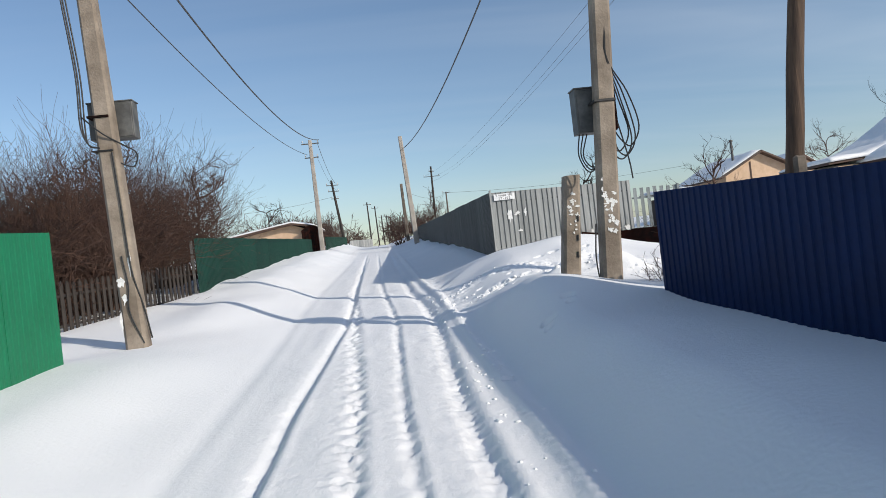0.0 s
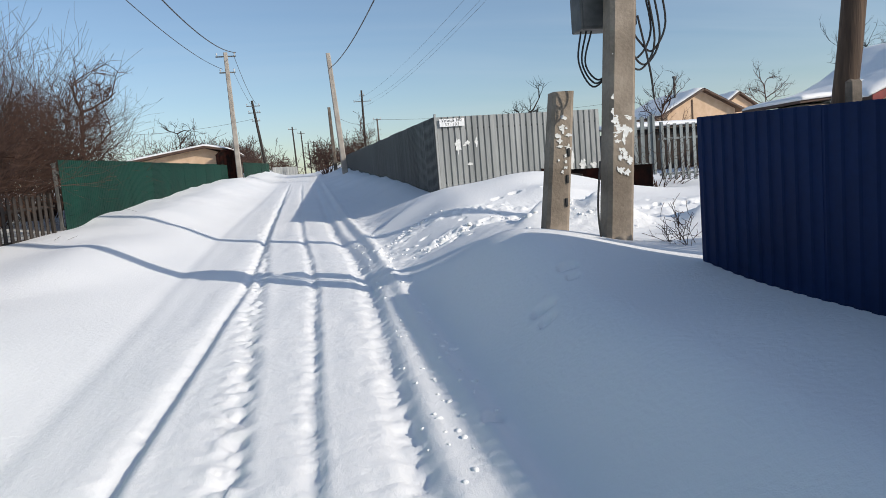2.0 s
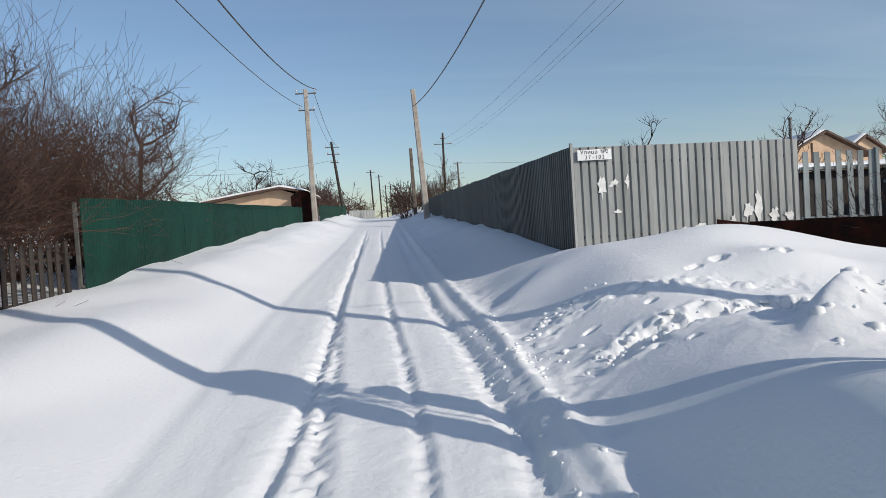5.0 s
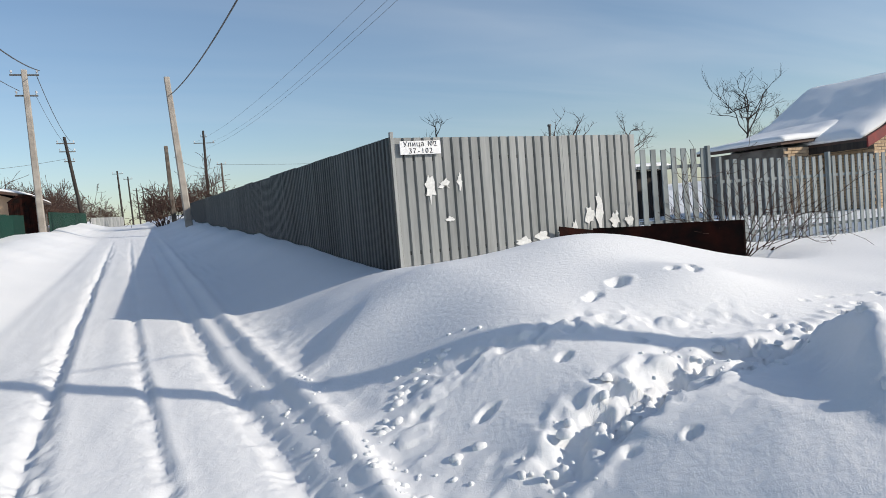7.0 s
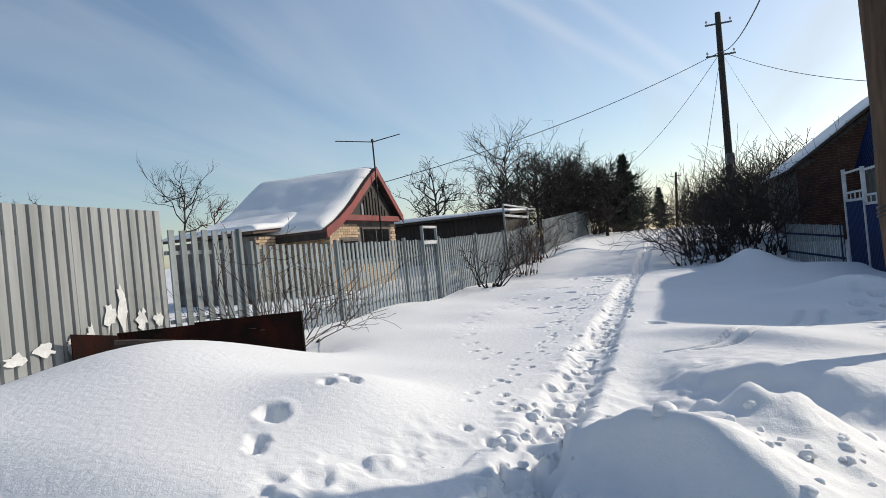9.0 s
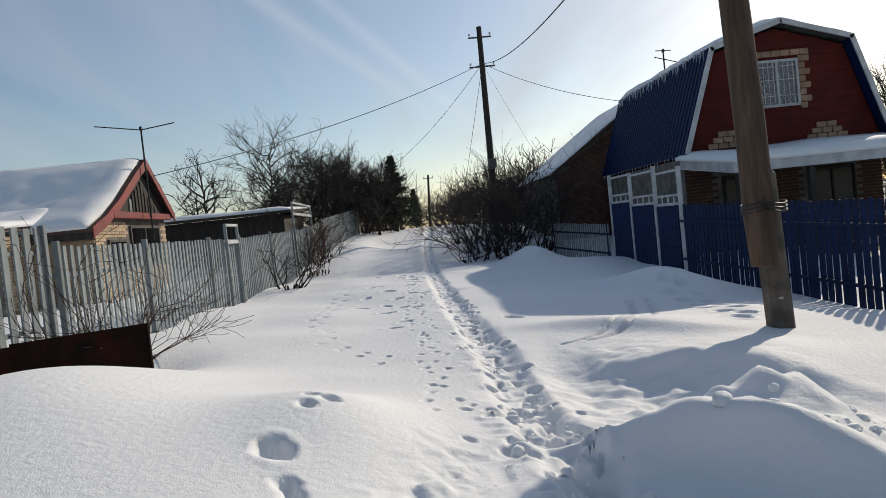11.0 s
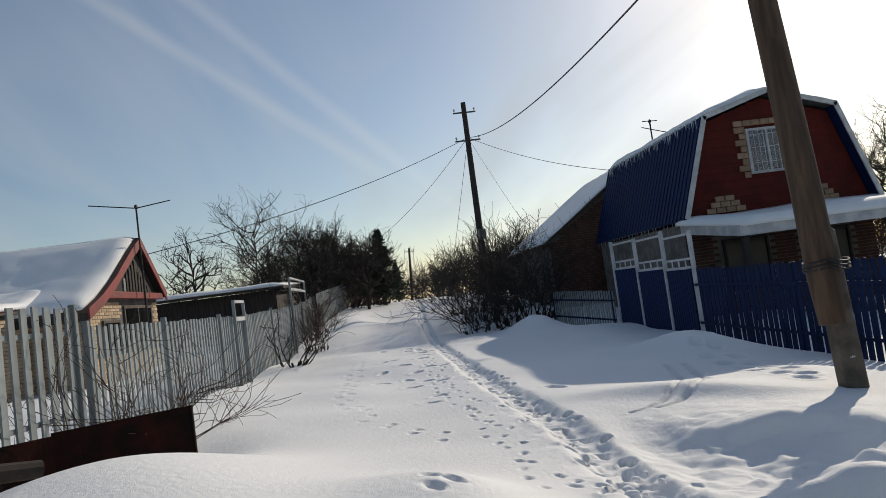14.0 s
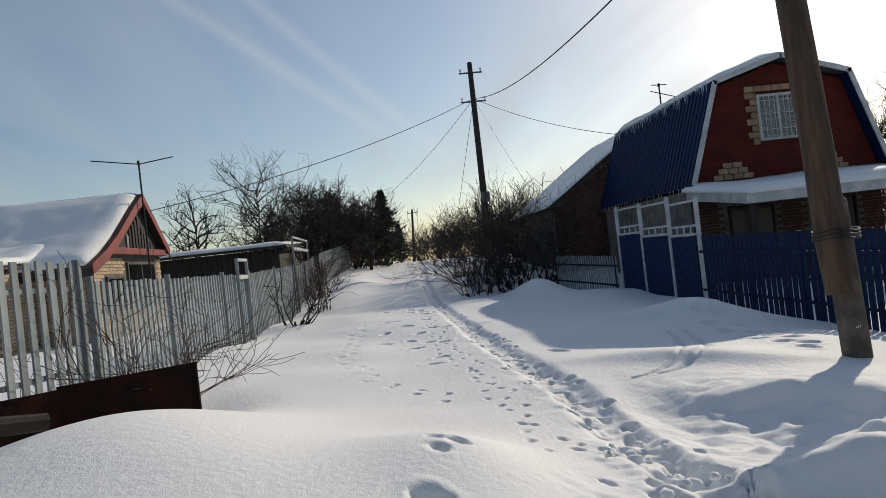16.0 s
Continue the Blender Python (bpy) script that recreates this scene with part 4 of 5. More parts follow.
part("box", Mesh().box(-0.55, -0.14, 2.55, -0.12, 0.14, 2.95, 0.02), BOX_METAL, ap, "small grey box", at=pose(0.45, -0.1, 0))
street_pole((60.0, 9.6, gz(60, 9.6)), (60.3, 9.3, 6.6), 0.24, DARK_WOOD, "distant dark pole at the end of the alley", ((0.3, 90, 0.9, 2),), False, "alley poles")


def wire(a, b, sag, r=0.007, label="thin grey overhead wire between poles"):
    a, b = Vector(a), Vector(b)
    pts = [a.lerp(b, i / 24) - Vector((0, 0, sag * 4 * (i / 24) * (1 - i / 24))) for i in range(25)]
    solo("overhead_wire", Mesh().tube(pts, r, 5), WIRE, label, "wire", "overhead wires")


WT = (6.17, 8.62, 5.46)
wire((-3.5, 9.55, 7.46), (-2.75, 39.4, 8.85), 1.04, 0.021, "thick black twisted overhead cable")
wire((-4.2, 9.55, 7.10), (-3.5, 39.4, 8.05), 0.66, 0.013)
wire((3.2, 7.9, 7.70), (1.95, 38.0, 7.65), 0.81, 0.020, "thick black twisted overhead cable")
wire((P1[0] + 0.4, P1[1], P1[2] - 0.15), (-3.0, 55.6, 8.2), 0.35, 0.014, "thick black twisted overhead cable")
wire((P1[0] + 0.3, P1[1], P1[2] - 0.95), (-2.9, 55.6, 7.6), 0.4, 0.008)
wire((WT[0] + 0.3, WT[1], 8.0), (5.2, 66.6, 9.3), 0.9, 0.005)
wire((WT[0] + 0.6, WT[1], 8.0), (6.5, 66.6, 9.3), 0.9, 0.005)
wire((WT[0] + 0.45, WT[1], 7.6), (5.87, 66.6, 8.7), 0.9, 0.005)
wire((-3.4, 55.6, 7.1), (-16, 52, 6.6), 0.5, 0.01)
wire((7.45, 70, 7.75), (30, 62, 7.2), 0.4, 0.012)
wire((7.45, 70, 7.75), (2.3, 46.5, 6.0), 0.5, 0.01)
AT = (29.3, 7.7, 8.75)
wire(AT, (18.7, 18.1, 4.2), 0.35, 0.012, "overhead wire running to the red-gabled house")
wire(AT, WT, 0.57, 0.014, "overhead wire along the alley")
wire(AT, (21.2, 4.4, 5.3), 0.25, 0.010, "overhead wire running to the blue-roofed house")
wire(AT, (45, 14.0, 5.4), 0.7, 0.010)
wire(AT, (31.5, 9.2, 2.0), 0.0, 0.010, "guy wire from the pole down to the snow")
wire(AT, (27.6, 5.6, 3.5), 0.1, 0.007, "guy wire from the pole down to the roof")


# ---- houses ----
def brick_courses(parent, x0, x1, z0, z1, y, material, holes=(), limit=290, label="", size=(0.25, 0.075), only=None):
    """Courses of single bricks on a wall that faces -y; those past the limit are joined."""
    bw, bh = size
    unit = Mesh().box(0.006, -0.012, 0.006, bw - 0.006, 0.03, bh - 0.006, 0.004).data("brick", material)
    made, rest, row, z = 0, Mesh(), 0, z0
    while z + bh <= z1 + 1e-6:
        x = x0 - (bw / 2 if row % 2 else 0)
        while x < x1 - 0.02:
            a, b = max(x, x0), min(x + bw, x1)
            if b - a > 0.05 and not any(h0 < b and h1 > a and k0 < z + bh and k1 > z for h0, h1, k0, k1 in holes) and (only is None or only(a, b, z)):
                if made < limit and b - a > bw * 0.95:
                    part("brick", unit, material, parent, at=pose(a, y, z))
                    made += 1
                else:
                    rest.box(a + 0.006, y - 0.012, z + 0.006, b - 0.006, y + 0.02, z + bh - 0.006)
            x += bw
        z += bh
        row += 1
    if rest.v:
        tagged(part("bricks", rest, material, parent, label), kind="stuff")


def slab(p, q, r, s, thick):
    """A flat plate on four corners, thick below them."""
    pts = [Vector(v) for v in (p, q, r, s)]
    n = (pts[1] - pts[0]).cross(pts[3] - pts[0]).normalized()
    if n.z < 0:
        n = -n
    return Mesh().add(pts + [v - n * thick for v in pts], [(0, 1, 2, 3), (7, 6, 5, 4), (0, 4, 5, 1), (1, 5, 6, 2), (2, 6, 7, 3), (3, 7, 4, 0)])


def snow_slab(line, a, b, thick, axis="y", seed=1, taper=0.7):
    """Snow lying on a roof whose slope is the line of (across, z); rounded at its edges, uneven on top."""
    n, m = 26, 26
    pts = [Vector((p[0], p[1])) for p in line]
    lens = [0]
    for p, q in zip(pts[:-1], pts[1:]):
        lens.append(lens[-1] + (q - p).length)
    vs, fs = [], []
    for i in range(n + 1):
        s = lens[-1] * i / n
        u, w = float(np.interp(s, lens, [p.x for p in pts])), float(np.interp(s, lens, [p.y for p in pts]))
        for j in range(m + 1):
            v = a + (b - a) * j / m
            edge = min(1, min(i, n - i) / 2.0 + 0.25) * min(1, min(j, m - j) / 2.0 + 0.25)
            h = thick * (edge ** taper) * (1 + 0.5 * float(vnoise(u * 1.0 + seed, v, 1.1)) + 0.25 * float(vnoise(u + seed, v, 0.35)))
            jut = 0.06 * float(vnoise(u + seed, v, 0.5)) if j in (0, m) or i in (0, n) else 0
            vs.append((u + jut, v + jut, w + h) if axis == "y" else (v + jut, u + jut, w + h))
    k = len(vs)
    for i in range(n + 1):
        s = lens[-1] * i / n
        u, w = float(np.interp(s, lens, [p.x for p in pts])), float(np.interp(s, lens, [p.y for p in pts]))
        for j in range(m + 1):
            v = a + (b - a) * j / m
            vs.append((u, v, w + 0.004) if axis == "y" else (v, u, w + 0.004))
    at = lambda i, j: i * (m + 1) + j
    for i in range(n):
        for j in range(m):
            fs.append((at(i, j), at(i + 1, j), at(i + 1, j + 1), at(i, j + 1)))
            fs.append((k + at(i, j), k + at(i, j + 1), k + at(i + 1, j + 1), k + at(i + 1, j)))
    rim = [at(i, 0) for i in range(n)] + [at(n, j) for j in range(m)] + [at(i, m) for i in range(n, 0, -1)] + [at(0, j) for j in range(m, 0, -1)]
    for p, q in zip(rim, rim[1:] + rim[:1]):
        fs.append((p, q, q + k, p + k))
    return Mesh().add(vs, fs)


def window(parent, x0, x1, z0, z1, y, frame_mat, bars=1, curtain=True):
    """A window in a wall facing -y: frame, glass, mullions, curtain and a dark panel for the unlit room behind."""
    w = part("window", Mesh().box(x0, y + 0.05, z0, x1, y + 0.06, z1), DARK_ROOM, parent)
    fr = Mesh().box(x0, y - 0.03, z0, x0 + 0.06, y + 0.04, z1, 0.005).box(x1 - 0.06, y - 0.03, z0, x1, y + 0.04, z1, 0.005)
    fr.box(x0 + 0.061, y - 0.03, z0, x1 - 0.061, y + 0.04, z0 + 0.06, 0.005).box(x0 + 0.061, y - 0.03, z1 - 0.06, x1 - 0.061, y + 0.04, z1, 0.005)
    part("frame", fr, frame_mat, w)
    for k in range(bars):
        a = x0 + (x1 - x0) * (k + 1) / (bars + 1)
        part("mullion", Mesh().box(a - 0.025, y - 0.02, z0 + 0.061, a + 0.025, y + 0.03, z1 - 0.061, 0.004), frame_mat, w)
    part("pane", Mesh().box(x0 + 0.06, y + 0.0, z0 + 0.06, x1 - 0.06, y + 0.006, z1 - 0.06), GLASS if curtain else DARK_GLASS, w).visible_shadow = False
    if curtain:
        n, pts = 30, []
        for i in range(n + 1):
            a = x0 + 0.06 + (x1 - x0 - 0.12) * i / n
            pts.append((a, y + 0.034 + 0.008 * math.sin(i * 1.7)))
        c = Mesh()
        c.add([(a, b, z0 + 0.07) for a, b in pts] + [(a, b, z1 - 0.07) for a, b in pts], [(i, i + 1, i + n + 2, i + n + 1) for i in range(n)])
        part("curtain", c, CURTAIN, w)
    return w


# the small brick house with a red gable
RH = thing("house", (18.28, 18.2, 1.0), "small pale brick house with red gable boards and snow-covered roof", "house")
body = part("wall", Mesh().prism([(-2.8, -0.4), (1.5, -0.4), (1.5, 2.2), (0, 3.4), (-1.86, 2.35), (-2.8, 1.85)], "y", 0.12, 3.55), MORTAR, RH)
brick_courses(RH, -2.8, 1.5, 0.05, 2.05, 0.12, BRICK_CREAM, holes=((-1.0, 1.0, 0.9, 1.95), (-2.25, -1.2, 0.85, 1.62)), label="pale brick courses")
sm = Mesh()
for r in range(23):
    for c in range(20):
        y0 = 0.12 + c * 0.25 - (0.125 if r % 2 else 0)
        if 0.12 <= y0 and y0 + 0.25 < 3.56:
            sm.box(-2.825, y0 + 0.006, 0.02 + r * 0.075 + 0.006, -2.79, y0 + 0.244, 0.02 + r * 0.075 + 0.069)
tagged(part("bricks", sm, BRICK_CREAM, RH, "pale brick courses on the side"), kind="stuff")
window(RH, -0.95, 0.95, 0.95, 1.9, 0.10, GREY_WOOD, 1, False)
window(RH, -2.2, -1.25, 0.9, 1.58, 0.10, GREY_WOOD, 0, False)
LEFT = [(0.0, 3.56), (-0.6, 3.24), (-1.23, 2.86), (-1.86, 2.47), (-2.6, 2.10), (-3.35, 1.82)]
RIGHT = [(0.0, 3.60), (1.72, 2.22)]
for nm, ln in (("roof", LEFT), ("roof", RIGHT)):
    m = Mesh()
    m.prism(ln + [(a, b - 0.07) for a, b in reversed(ln)], "y", -0.085, 3.76)
    part(nm, m, BROWN_ROOF, RH, "dark roof sheeting")
part("roof_snow", snow_slab(LEFT, 0.02, 3.76, 0.17, seed=3), SNOW, RH, "thick snow on the roof", smooth=True)
part("roof_snow", snow_slab(RIGHT, 0.02, 3.76, 0.15, seed=8), SNOW, RH, "thick snow on the roof", smooth=True)
for ln in (LEFT, RIGHT):
    for (a, b), (c, d) in zip(ln[:-1], ln[1:]):
        part("gable_board", Mesh().prism([(a, b + 0.03), (c, d + 0.03), (c, d - 0.20), (a, b - 0.20)], "y", -0.125, -0.09), RED_PAINT, RH, "red painted gable board")
        part("soffit", Mesh().prism([(a, b - 0.08), (c, d - 0.08), (c, d - 0.11), (a, b - 0.11)], "y", -0.085, 0.11), DARK_WOOD, RH)
part("gable_panel", Mesh().prism([(-1.75, 2.2), (1.45, 2.2), (0.0, 3.36)], "y", 0.06, 0.115), DARK_WOOD, RH, "dark boarded attic gable")
for k in range(9):
    part("slat", Mesh().box(-0.95 + k * 0.2, 0.03, 2.24, -0.83 + k * 0.2, 0.058, 2.55 + 0.12 * k if k < 5 else 3.3 - 0.11 * k), ZINC_PICKET if k < 1 else DARK_WOOD, RH)
part("gable_beam", Mesh().box(-2.3, -0.08, 2.06, 1.5, 0.05, 2.22, 0.01), RED_PAINT, RH, "red painted beam under the gable")
part("eave_board", Mesh().box(-3.36, -0.08, 1.60, -3.30, 3.76, 1.76, 0.01), DARK_WOOD, RH)


LEAN_TO = [(-2.2, 2.30), (-3.2, 2.0), (-4.45, 1.93)]
part("lean_to_wall", Mesh().box(-4.2, 1.35, -0.4, -2.83, 3.7, 1.82), MORTAR, RH, "brick lean-to wall")
part("roof", Mesh().prism(LEAN_TO + [(a, b - 0.07) for a, b in reversed(LEAN_TO)], "y", 1.2, 3.78), BROWN_ROOF, RH, "low lean-to roof")
part("roof_snow", snow_slab(LEAN_TO, 1.15, 3.8, 0.15, seed=4, taper=0.4), SNOW, RH, "thick snow on the lean-to roof", smooth=True)
lt = Mesh()
for r in range(24):
    for c in range(6):
        x0 = -4.2 + c * 0.25 - (0.125 if r % 2 else 0)
        if x0 >= -4.2 and x0 + 0.25 < -2.8:
            lt.box(x0 + 0.006, 1.32, r * 0.075 + 0.006, x0 + 0.244, 1.35, r * 0.075 + 0.069)
tagged(part("bricks", lt, BRICK_CREAM, RH, "pale brick courses on the lean-to"), kind="stuff")


def aerial(at, height, arms, label, turn=0):
    a = thing("aerial", at, label, "antenna", "roof aerials")
    part("mast", Mesh().tube([(0, 0, -0.3), (0, 0, height)], 0.022, 8), BLACK, a)
    for x0, z0, x1, z1 in arms:
        part("element", Mesh().tube([pose(0, 0, 0, 0, 0, turn) @ Vector((x0, 0, z0)), pose(0, 0, 0, 0, 0, turn) @ Vector((x1, 0, z1))], 0.014, 6), BLACK, a)
    part("joint", Mesh().box(-0.05, -0.03, height - 0.1, 0.05, 0.03, height - 0.02, 0.01), BLACK, a)
    return a


aerial((17.95, 17.98, 2.6), 2.78, ((-1.05, 2.82, 0, 2.69), (0, 2.69, 0.8, 2.84)), "thin television aerial on the red gable", -72)

# the house with a blue mansard roof
BH = thing("house", (15.4, 2.96, 0.56), "red clad house with blue mansard roof, icicles and porch", "house", rz=-90)
# local x runs to -y of the world reversed: x_local = y_house to the right of its front, y_local into the house
GAMBREL = [(-2.4, 2.5), (-1.64, 4.77), (0.0, 5.26), (1.64, 4.77), (2.4, 2.5)]
part("wall", Mesh().box(-2.3, 0.1, -0.4, 2.3, 5.9, 2.48), MORTAR, BH, "dark brick ground floor")
brick_courses(BH, -2.3, 2.3, 0.0, 2.45, 0.1, BRICK_RED, holes=((-1.5, -0.3, 0.75, 2.05), (0.5, 1.7, 0.75, 2.05)), limit=200, label="dark red brick courses")
window(BH, -1.45, -0.35, 0.8, 2.0, 0.08, DARK_WOOD, 1, False)
window(BH, 0.55, 1.65, 0.8, 2.0, 0.08, DARK_WOOD, 1, False)
part("gable", Mesh().prism([(-2.32, 2.5), (-1.58, 4.70), (0, 5.18), (1.58, 4.70), (2.32, 2.5)], "y", 0.05, 0.2), RED_CLAD, BH, "red clad gable wall")
rows = Mesh()
for k in range(13):
    z = 2.62 + 0.2 * k
    half_w = 2.30 - (z - 2.5) * 0.338 if z < 4.68 else max(0.1, (5.14 - z) * 3.2)
    rows.box(-half_w + 0.02, 0.040, z - 0.09, half_w - 0.02, 0.052, z + 0.094, 0.004)
part("cladding", rows, RED_CLAD, BH)
window(BH, -0.52, 0.48, 3.42, 4.48, 0.02, WHITE_PAINT, 1, True)
grille = part("grille", Mesh().box(-0.50, -0.05, 3.46, 0.46, -0.04, 3.475), WHITE_PAINT, BH, "white painted window grille")
for k in range(9):
    a = -0.48 + k * 0.115
    part("bar", Mesh().tube([(a, -0.045, 3.44), (a, -0.045, 4.46)], 0.007, 6), WHITE_PAINT, grille)
for z in (3.66, 4.02, 4.32):
    part("bar", Mesh().tube([(-0.5, -0.045, z), (0.46, -0.045, z)], 0.007, 6), WHITE_PAINT, grille)
for k in range(8):
    z = 3.34 + k * 0.15
    w = 0.26 if k % 2 else 0.15
    for s in (-0.53 - w, 0.49):
        part("quoin_brick", Mesh().box(s, 0.0, z + 0.008, s + w, 0.045, z + 0.142, 0.008), BRICK_PALE, BH, "pale brick window surround")
for k in range(7):
    part("quoin_brick", Mesh().box(-0.78 + k * 0.22, 0.0, 4.55, -0.57 + k * 0.22, 0.045, 4.68, 0.008), BRICK_PALE, BH)
for cx in (-1.25, 1.05):
    for r, n in enumerate((4, 3, 2)):
        for k in range(n):
            part("quoin_brick", Mesh().box(cx - n * 0.12 + k * 0.24, 0.0, 2.62 + r * 0.13, cx - n * 0.12 + k * 0.24 + 0.22, 0.04, 2.74 + r * 0.13, 0.008), BRICK_PALE, BH)
for i, ((a, b), (c, d)) in enumerate(zip(GAMBREL[:-1], GAMBREL[1:])):
    steep = i in (0, 3)
    part("roof", slab((a, -0.25, b + 0.05), (c, -0.25, d + 0.05), (c, 6.1, d + 0.05), (a, 6.1, b + 0.05), 0.05), BLUE_SHEET if steep else BOX_METAL, BH, "steep blue metal roof side" if steep else "low upper roof slope")
    if steep:
        for k in range(32):
            y = -0.2 + k * 0.2
            e = Vector((-0.5 if i == 0 else 0.5, 0, 0.2)) * 0.03
            part("roof_rib", slab((a + e.x, y, b + 0.06), (c + e.x, y, d + 0.06), (c + e.x, y + 0.03, d + 0.06), (a + e.x, y + 0.03, b + 0.06), 0.02), BLUE_SHEET, BH)
    else:
        part("roof_snow", snow_slab([(a, b + 0.05), (c, d + 0.05)], -0.2, 6.1, 0.17, seed=5 + i), SNOW, BH, "snow on the upper roof", smooth=True)
    n = Vector((d - b, 0, -(c - a))).normalized() * (0.11 if i < 2 else 0.11)
    part("gable_board", Mesh().prism([(a, b + 0.07), (c, d + 0.07), (c + n.x, d + 0.07 + n.z), (a + n.x, b + 0.07 + n.z)], "y", -0.29, -0.255), WHITE_PAINT, BH, "white gable board")
rnd = random.Random(21)
for k in range(60):
    y = -0.1 + 6.1 * k / 60 + rnd.uniform(-0.03, 0.03)
    ln = rnd.uniform(0.06, 0.32)
    part("icicle", Mesh().tube([(-1.72, y, 4.83), (-1.73, y, 4.83 - ln * 0.5), (-1.73, y, 4.83 - ln)], [0.016, 0.010, 0.002], 5), ICE, BH, "icicle")
for k in range(26):
    y = -0.1 + 6.1 * k / 26 + rnd.uniform(-0.05, 0.05)
    ln = rnd.uniform(0.04, 0.2)
    part("icicle", Mesh().tube([(-2.43, y, 2.54), (-2.43, y, 2.54 - ln)], [0.014, 0.002], 5), ICE, BH)
part("roof_end", Mesh().prism([(-2.32, 2.5), (-1.58, 4.70), (0, 5.18), (1.58, 4.70), (2.32, 2.5)], "y", 5.7, 5.9), RED_CLAD, BH)
# porch: flat roof with snow on posts
porch = part("porch_roof", slab((-2.5, -2.65, 2.14), (6.5, -2.65, 2.14), (6.5, 0.04, 2.44), (-2.38, 0.04, 2.44), 0.07), GREY_WOOD, BH, "porch roof")
part("fascia", Mesh().box(-2.5, -2.7, 1.96, 6.5, -2.655, 2.16, 0.008), WHITE_PAINT, porch, "white porch fascia board")
part("fascia", Mesh().add([(-2.54, -2.7, 1.96), (-2.42, 0.0, 2.24), (-2.42, 0.0, 2.44), (-2.54, -2.7, 2.16), (-2.505, -2.7, 1.96), (-2.385, 0.0, 2.24), (-2.385, 0.0, 2.44), (-2.505, -2.7, 2.16)],
     [(0, 1, 2, 3), (7, 6, 5, 4), (0, 4, 5, 1), (3, 2, 6, 7), (0, 3, 7, 4), (1, 5, 6, 2)]), WHITE_PAINT, porch)
ps = Mesh()
n, m = 40, 14
for lift in (1, 0):
    for i in range(n + 1):
        for j in range(m + 1):
            x, y = -2.52 + 9.02 * i / n, -2.74 + 2.76 * j / m
            e = min(1, min(i, n - i) / 1.5 + 0.2) * min(1, j / 1.5 + 0.3)
            ps.v.append((x, y, 2.148 + (y + 2.65) * 0.111 + (0.17 * e ** 0.7 * (1 + 0.6 * float(vnoise(x, y, 0.9))) if lift else 0.004)))
for k in (0, (n + 1) * (m + 1)):
    for i in range(n):
        for j in range(m):
            q = k + i * (m + 1) + j
            ps.f.append((q, q + m + 1, q + m + 2, q + 1))
K2 = (n + 1) * (m + 1)
rim = [i * (m + 1) for i in range(n)] + [n * (m + 1) + j for j in range(m)] + [i * (m + 1) + m for i in range(n, 0, -1)] + [j for j in range(m, 0, -1)]
ps.f += [(p, q, q + K2, p + K2) for p, q in zip(rim, rim[1:] + rim[:1])]
part("roof_snow", ps, SNOW, BH, "thick snow on the porch roof", smooth=True)
for x in (-2.38, -1.0, 0.55, 1.4, 3.6, 6.2):
    part("porch_post", Mesh().box(x - 0.06, -2.6, -0.4, x + 0.06, -2.48, 2.06, 0.01), DARK_WOOD, BH, "dark timber porch post")
part("porch_floor", Mesh().box(-2.5, -2.6, -0.4, 6.3, 0.09, 0.25), DARK_WOOD, BH)
part("porch_rail", Mesh().box(-2.38, -2.56, 1.0, 6.1, -2.52, 1.06, 0.008), DARK_WOOD, BH)
aerial((20.0, 3.66, 5.6), 0.95, ((-0.3, 0.72, 0.55, 0.52), (-0.25, 0.9, 0.25, 0.9)), "small television aerial on the blue roof", -80)

# brick extension behind it
EX = thing("brick_annexe", (22.0, 3.2, 0.6), "dark brick annexe with snow on its sloping roof", "house", rz=-90)
part("wall", Mesh().prism([(-3.5, -0.4), (3.5, -0.4), (3.5, 2.8), (0, 5.2), (-3.5, 2.8)], "y", 0.03, 6.0), MORTAR, EX)
brick_courses(EX, -3.5, 3.5, 0.2, 5.1, 0.03, BRICK_RED, limit=200, label="dark brick courses", only=lambda a, b, z: z + 0.075 < 5.2 - max(abs(a), abs(b)) * 0.686)
for s in (-1, 1):
    part("roof", slab((s * 3.75, -0.2, 2.72), (0, -0.2, 5.32), (0, 6.2, 5.32), (s * 3.75, 6.2, 2.72), 0.06), BROWN_ROOF, EX)
    part("roof_snow", snow_slab([(s * 3.75, 2.73), (0, 5.33)], -0.2, 6.2, 0.08, seed=12 + s), SNOW, EX, "snow on the annexe roof", smooth=True)

# beige house with a stove pipe
BE = thing("house", (27.5, 46.0, 1.72), "beige plastered house with brown gable and snowy roof", "house")
part("wall", Mesh().prism([(-2.6, -0.5), (2.6, -0.5), (2.6, 3.0), (0, 4.35), (-2.6, 3.0)], "y", 0.0, 6.5), BEIGE, BE)
for s in (-1, 1):
    part("roof", slab((s * 3.2, -0.5, 2.85), (0, -0.5, 4.5), (0, 6.9, 4.5), (s * 3.2, 6.9, 2.85), 0.12), BROWN_ROOF, BE, "brown roof edge")
    part("roof_snow", snow_slab([(s * 3.2, 2.86), (0, 4.51)], -0.3, 6.9, 0.2, seed=22 + s), SNOW, BE, "snow on the roof", smooth=True)
part("stove_pipe", Mesh().tube([(-1.1, 1.5, 3.2), (-1.1, 1.5, 5.5), (-1.1, 1.5, 5.52), (-1.1, 1.5, 5.64)], [0.09, 0.09, 0.15, 0.13], 12), BOX_METAL, BE, "steel stove pipe")
part("downpipe", Mesh().box(-0.75, -0.05, 0.5, -0.65, -0.002, 3.8, 0.01), BROWN_ROOF, BE)
D2 = thing("dormer", (31.4, 47.5, 2.5), "small brown gabled outhouse beside the beige house", "outhouse")
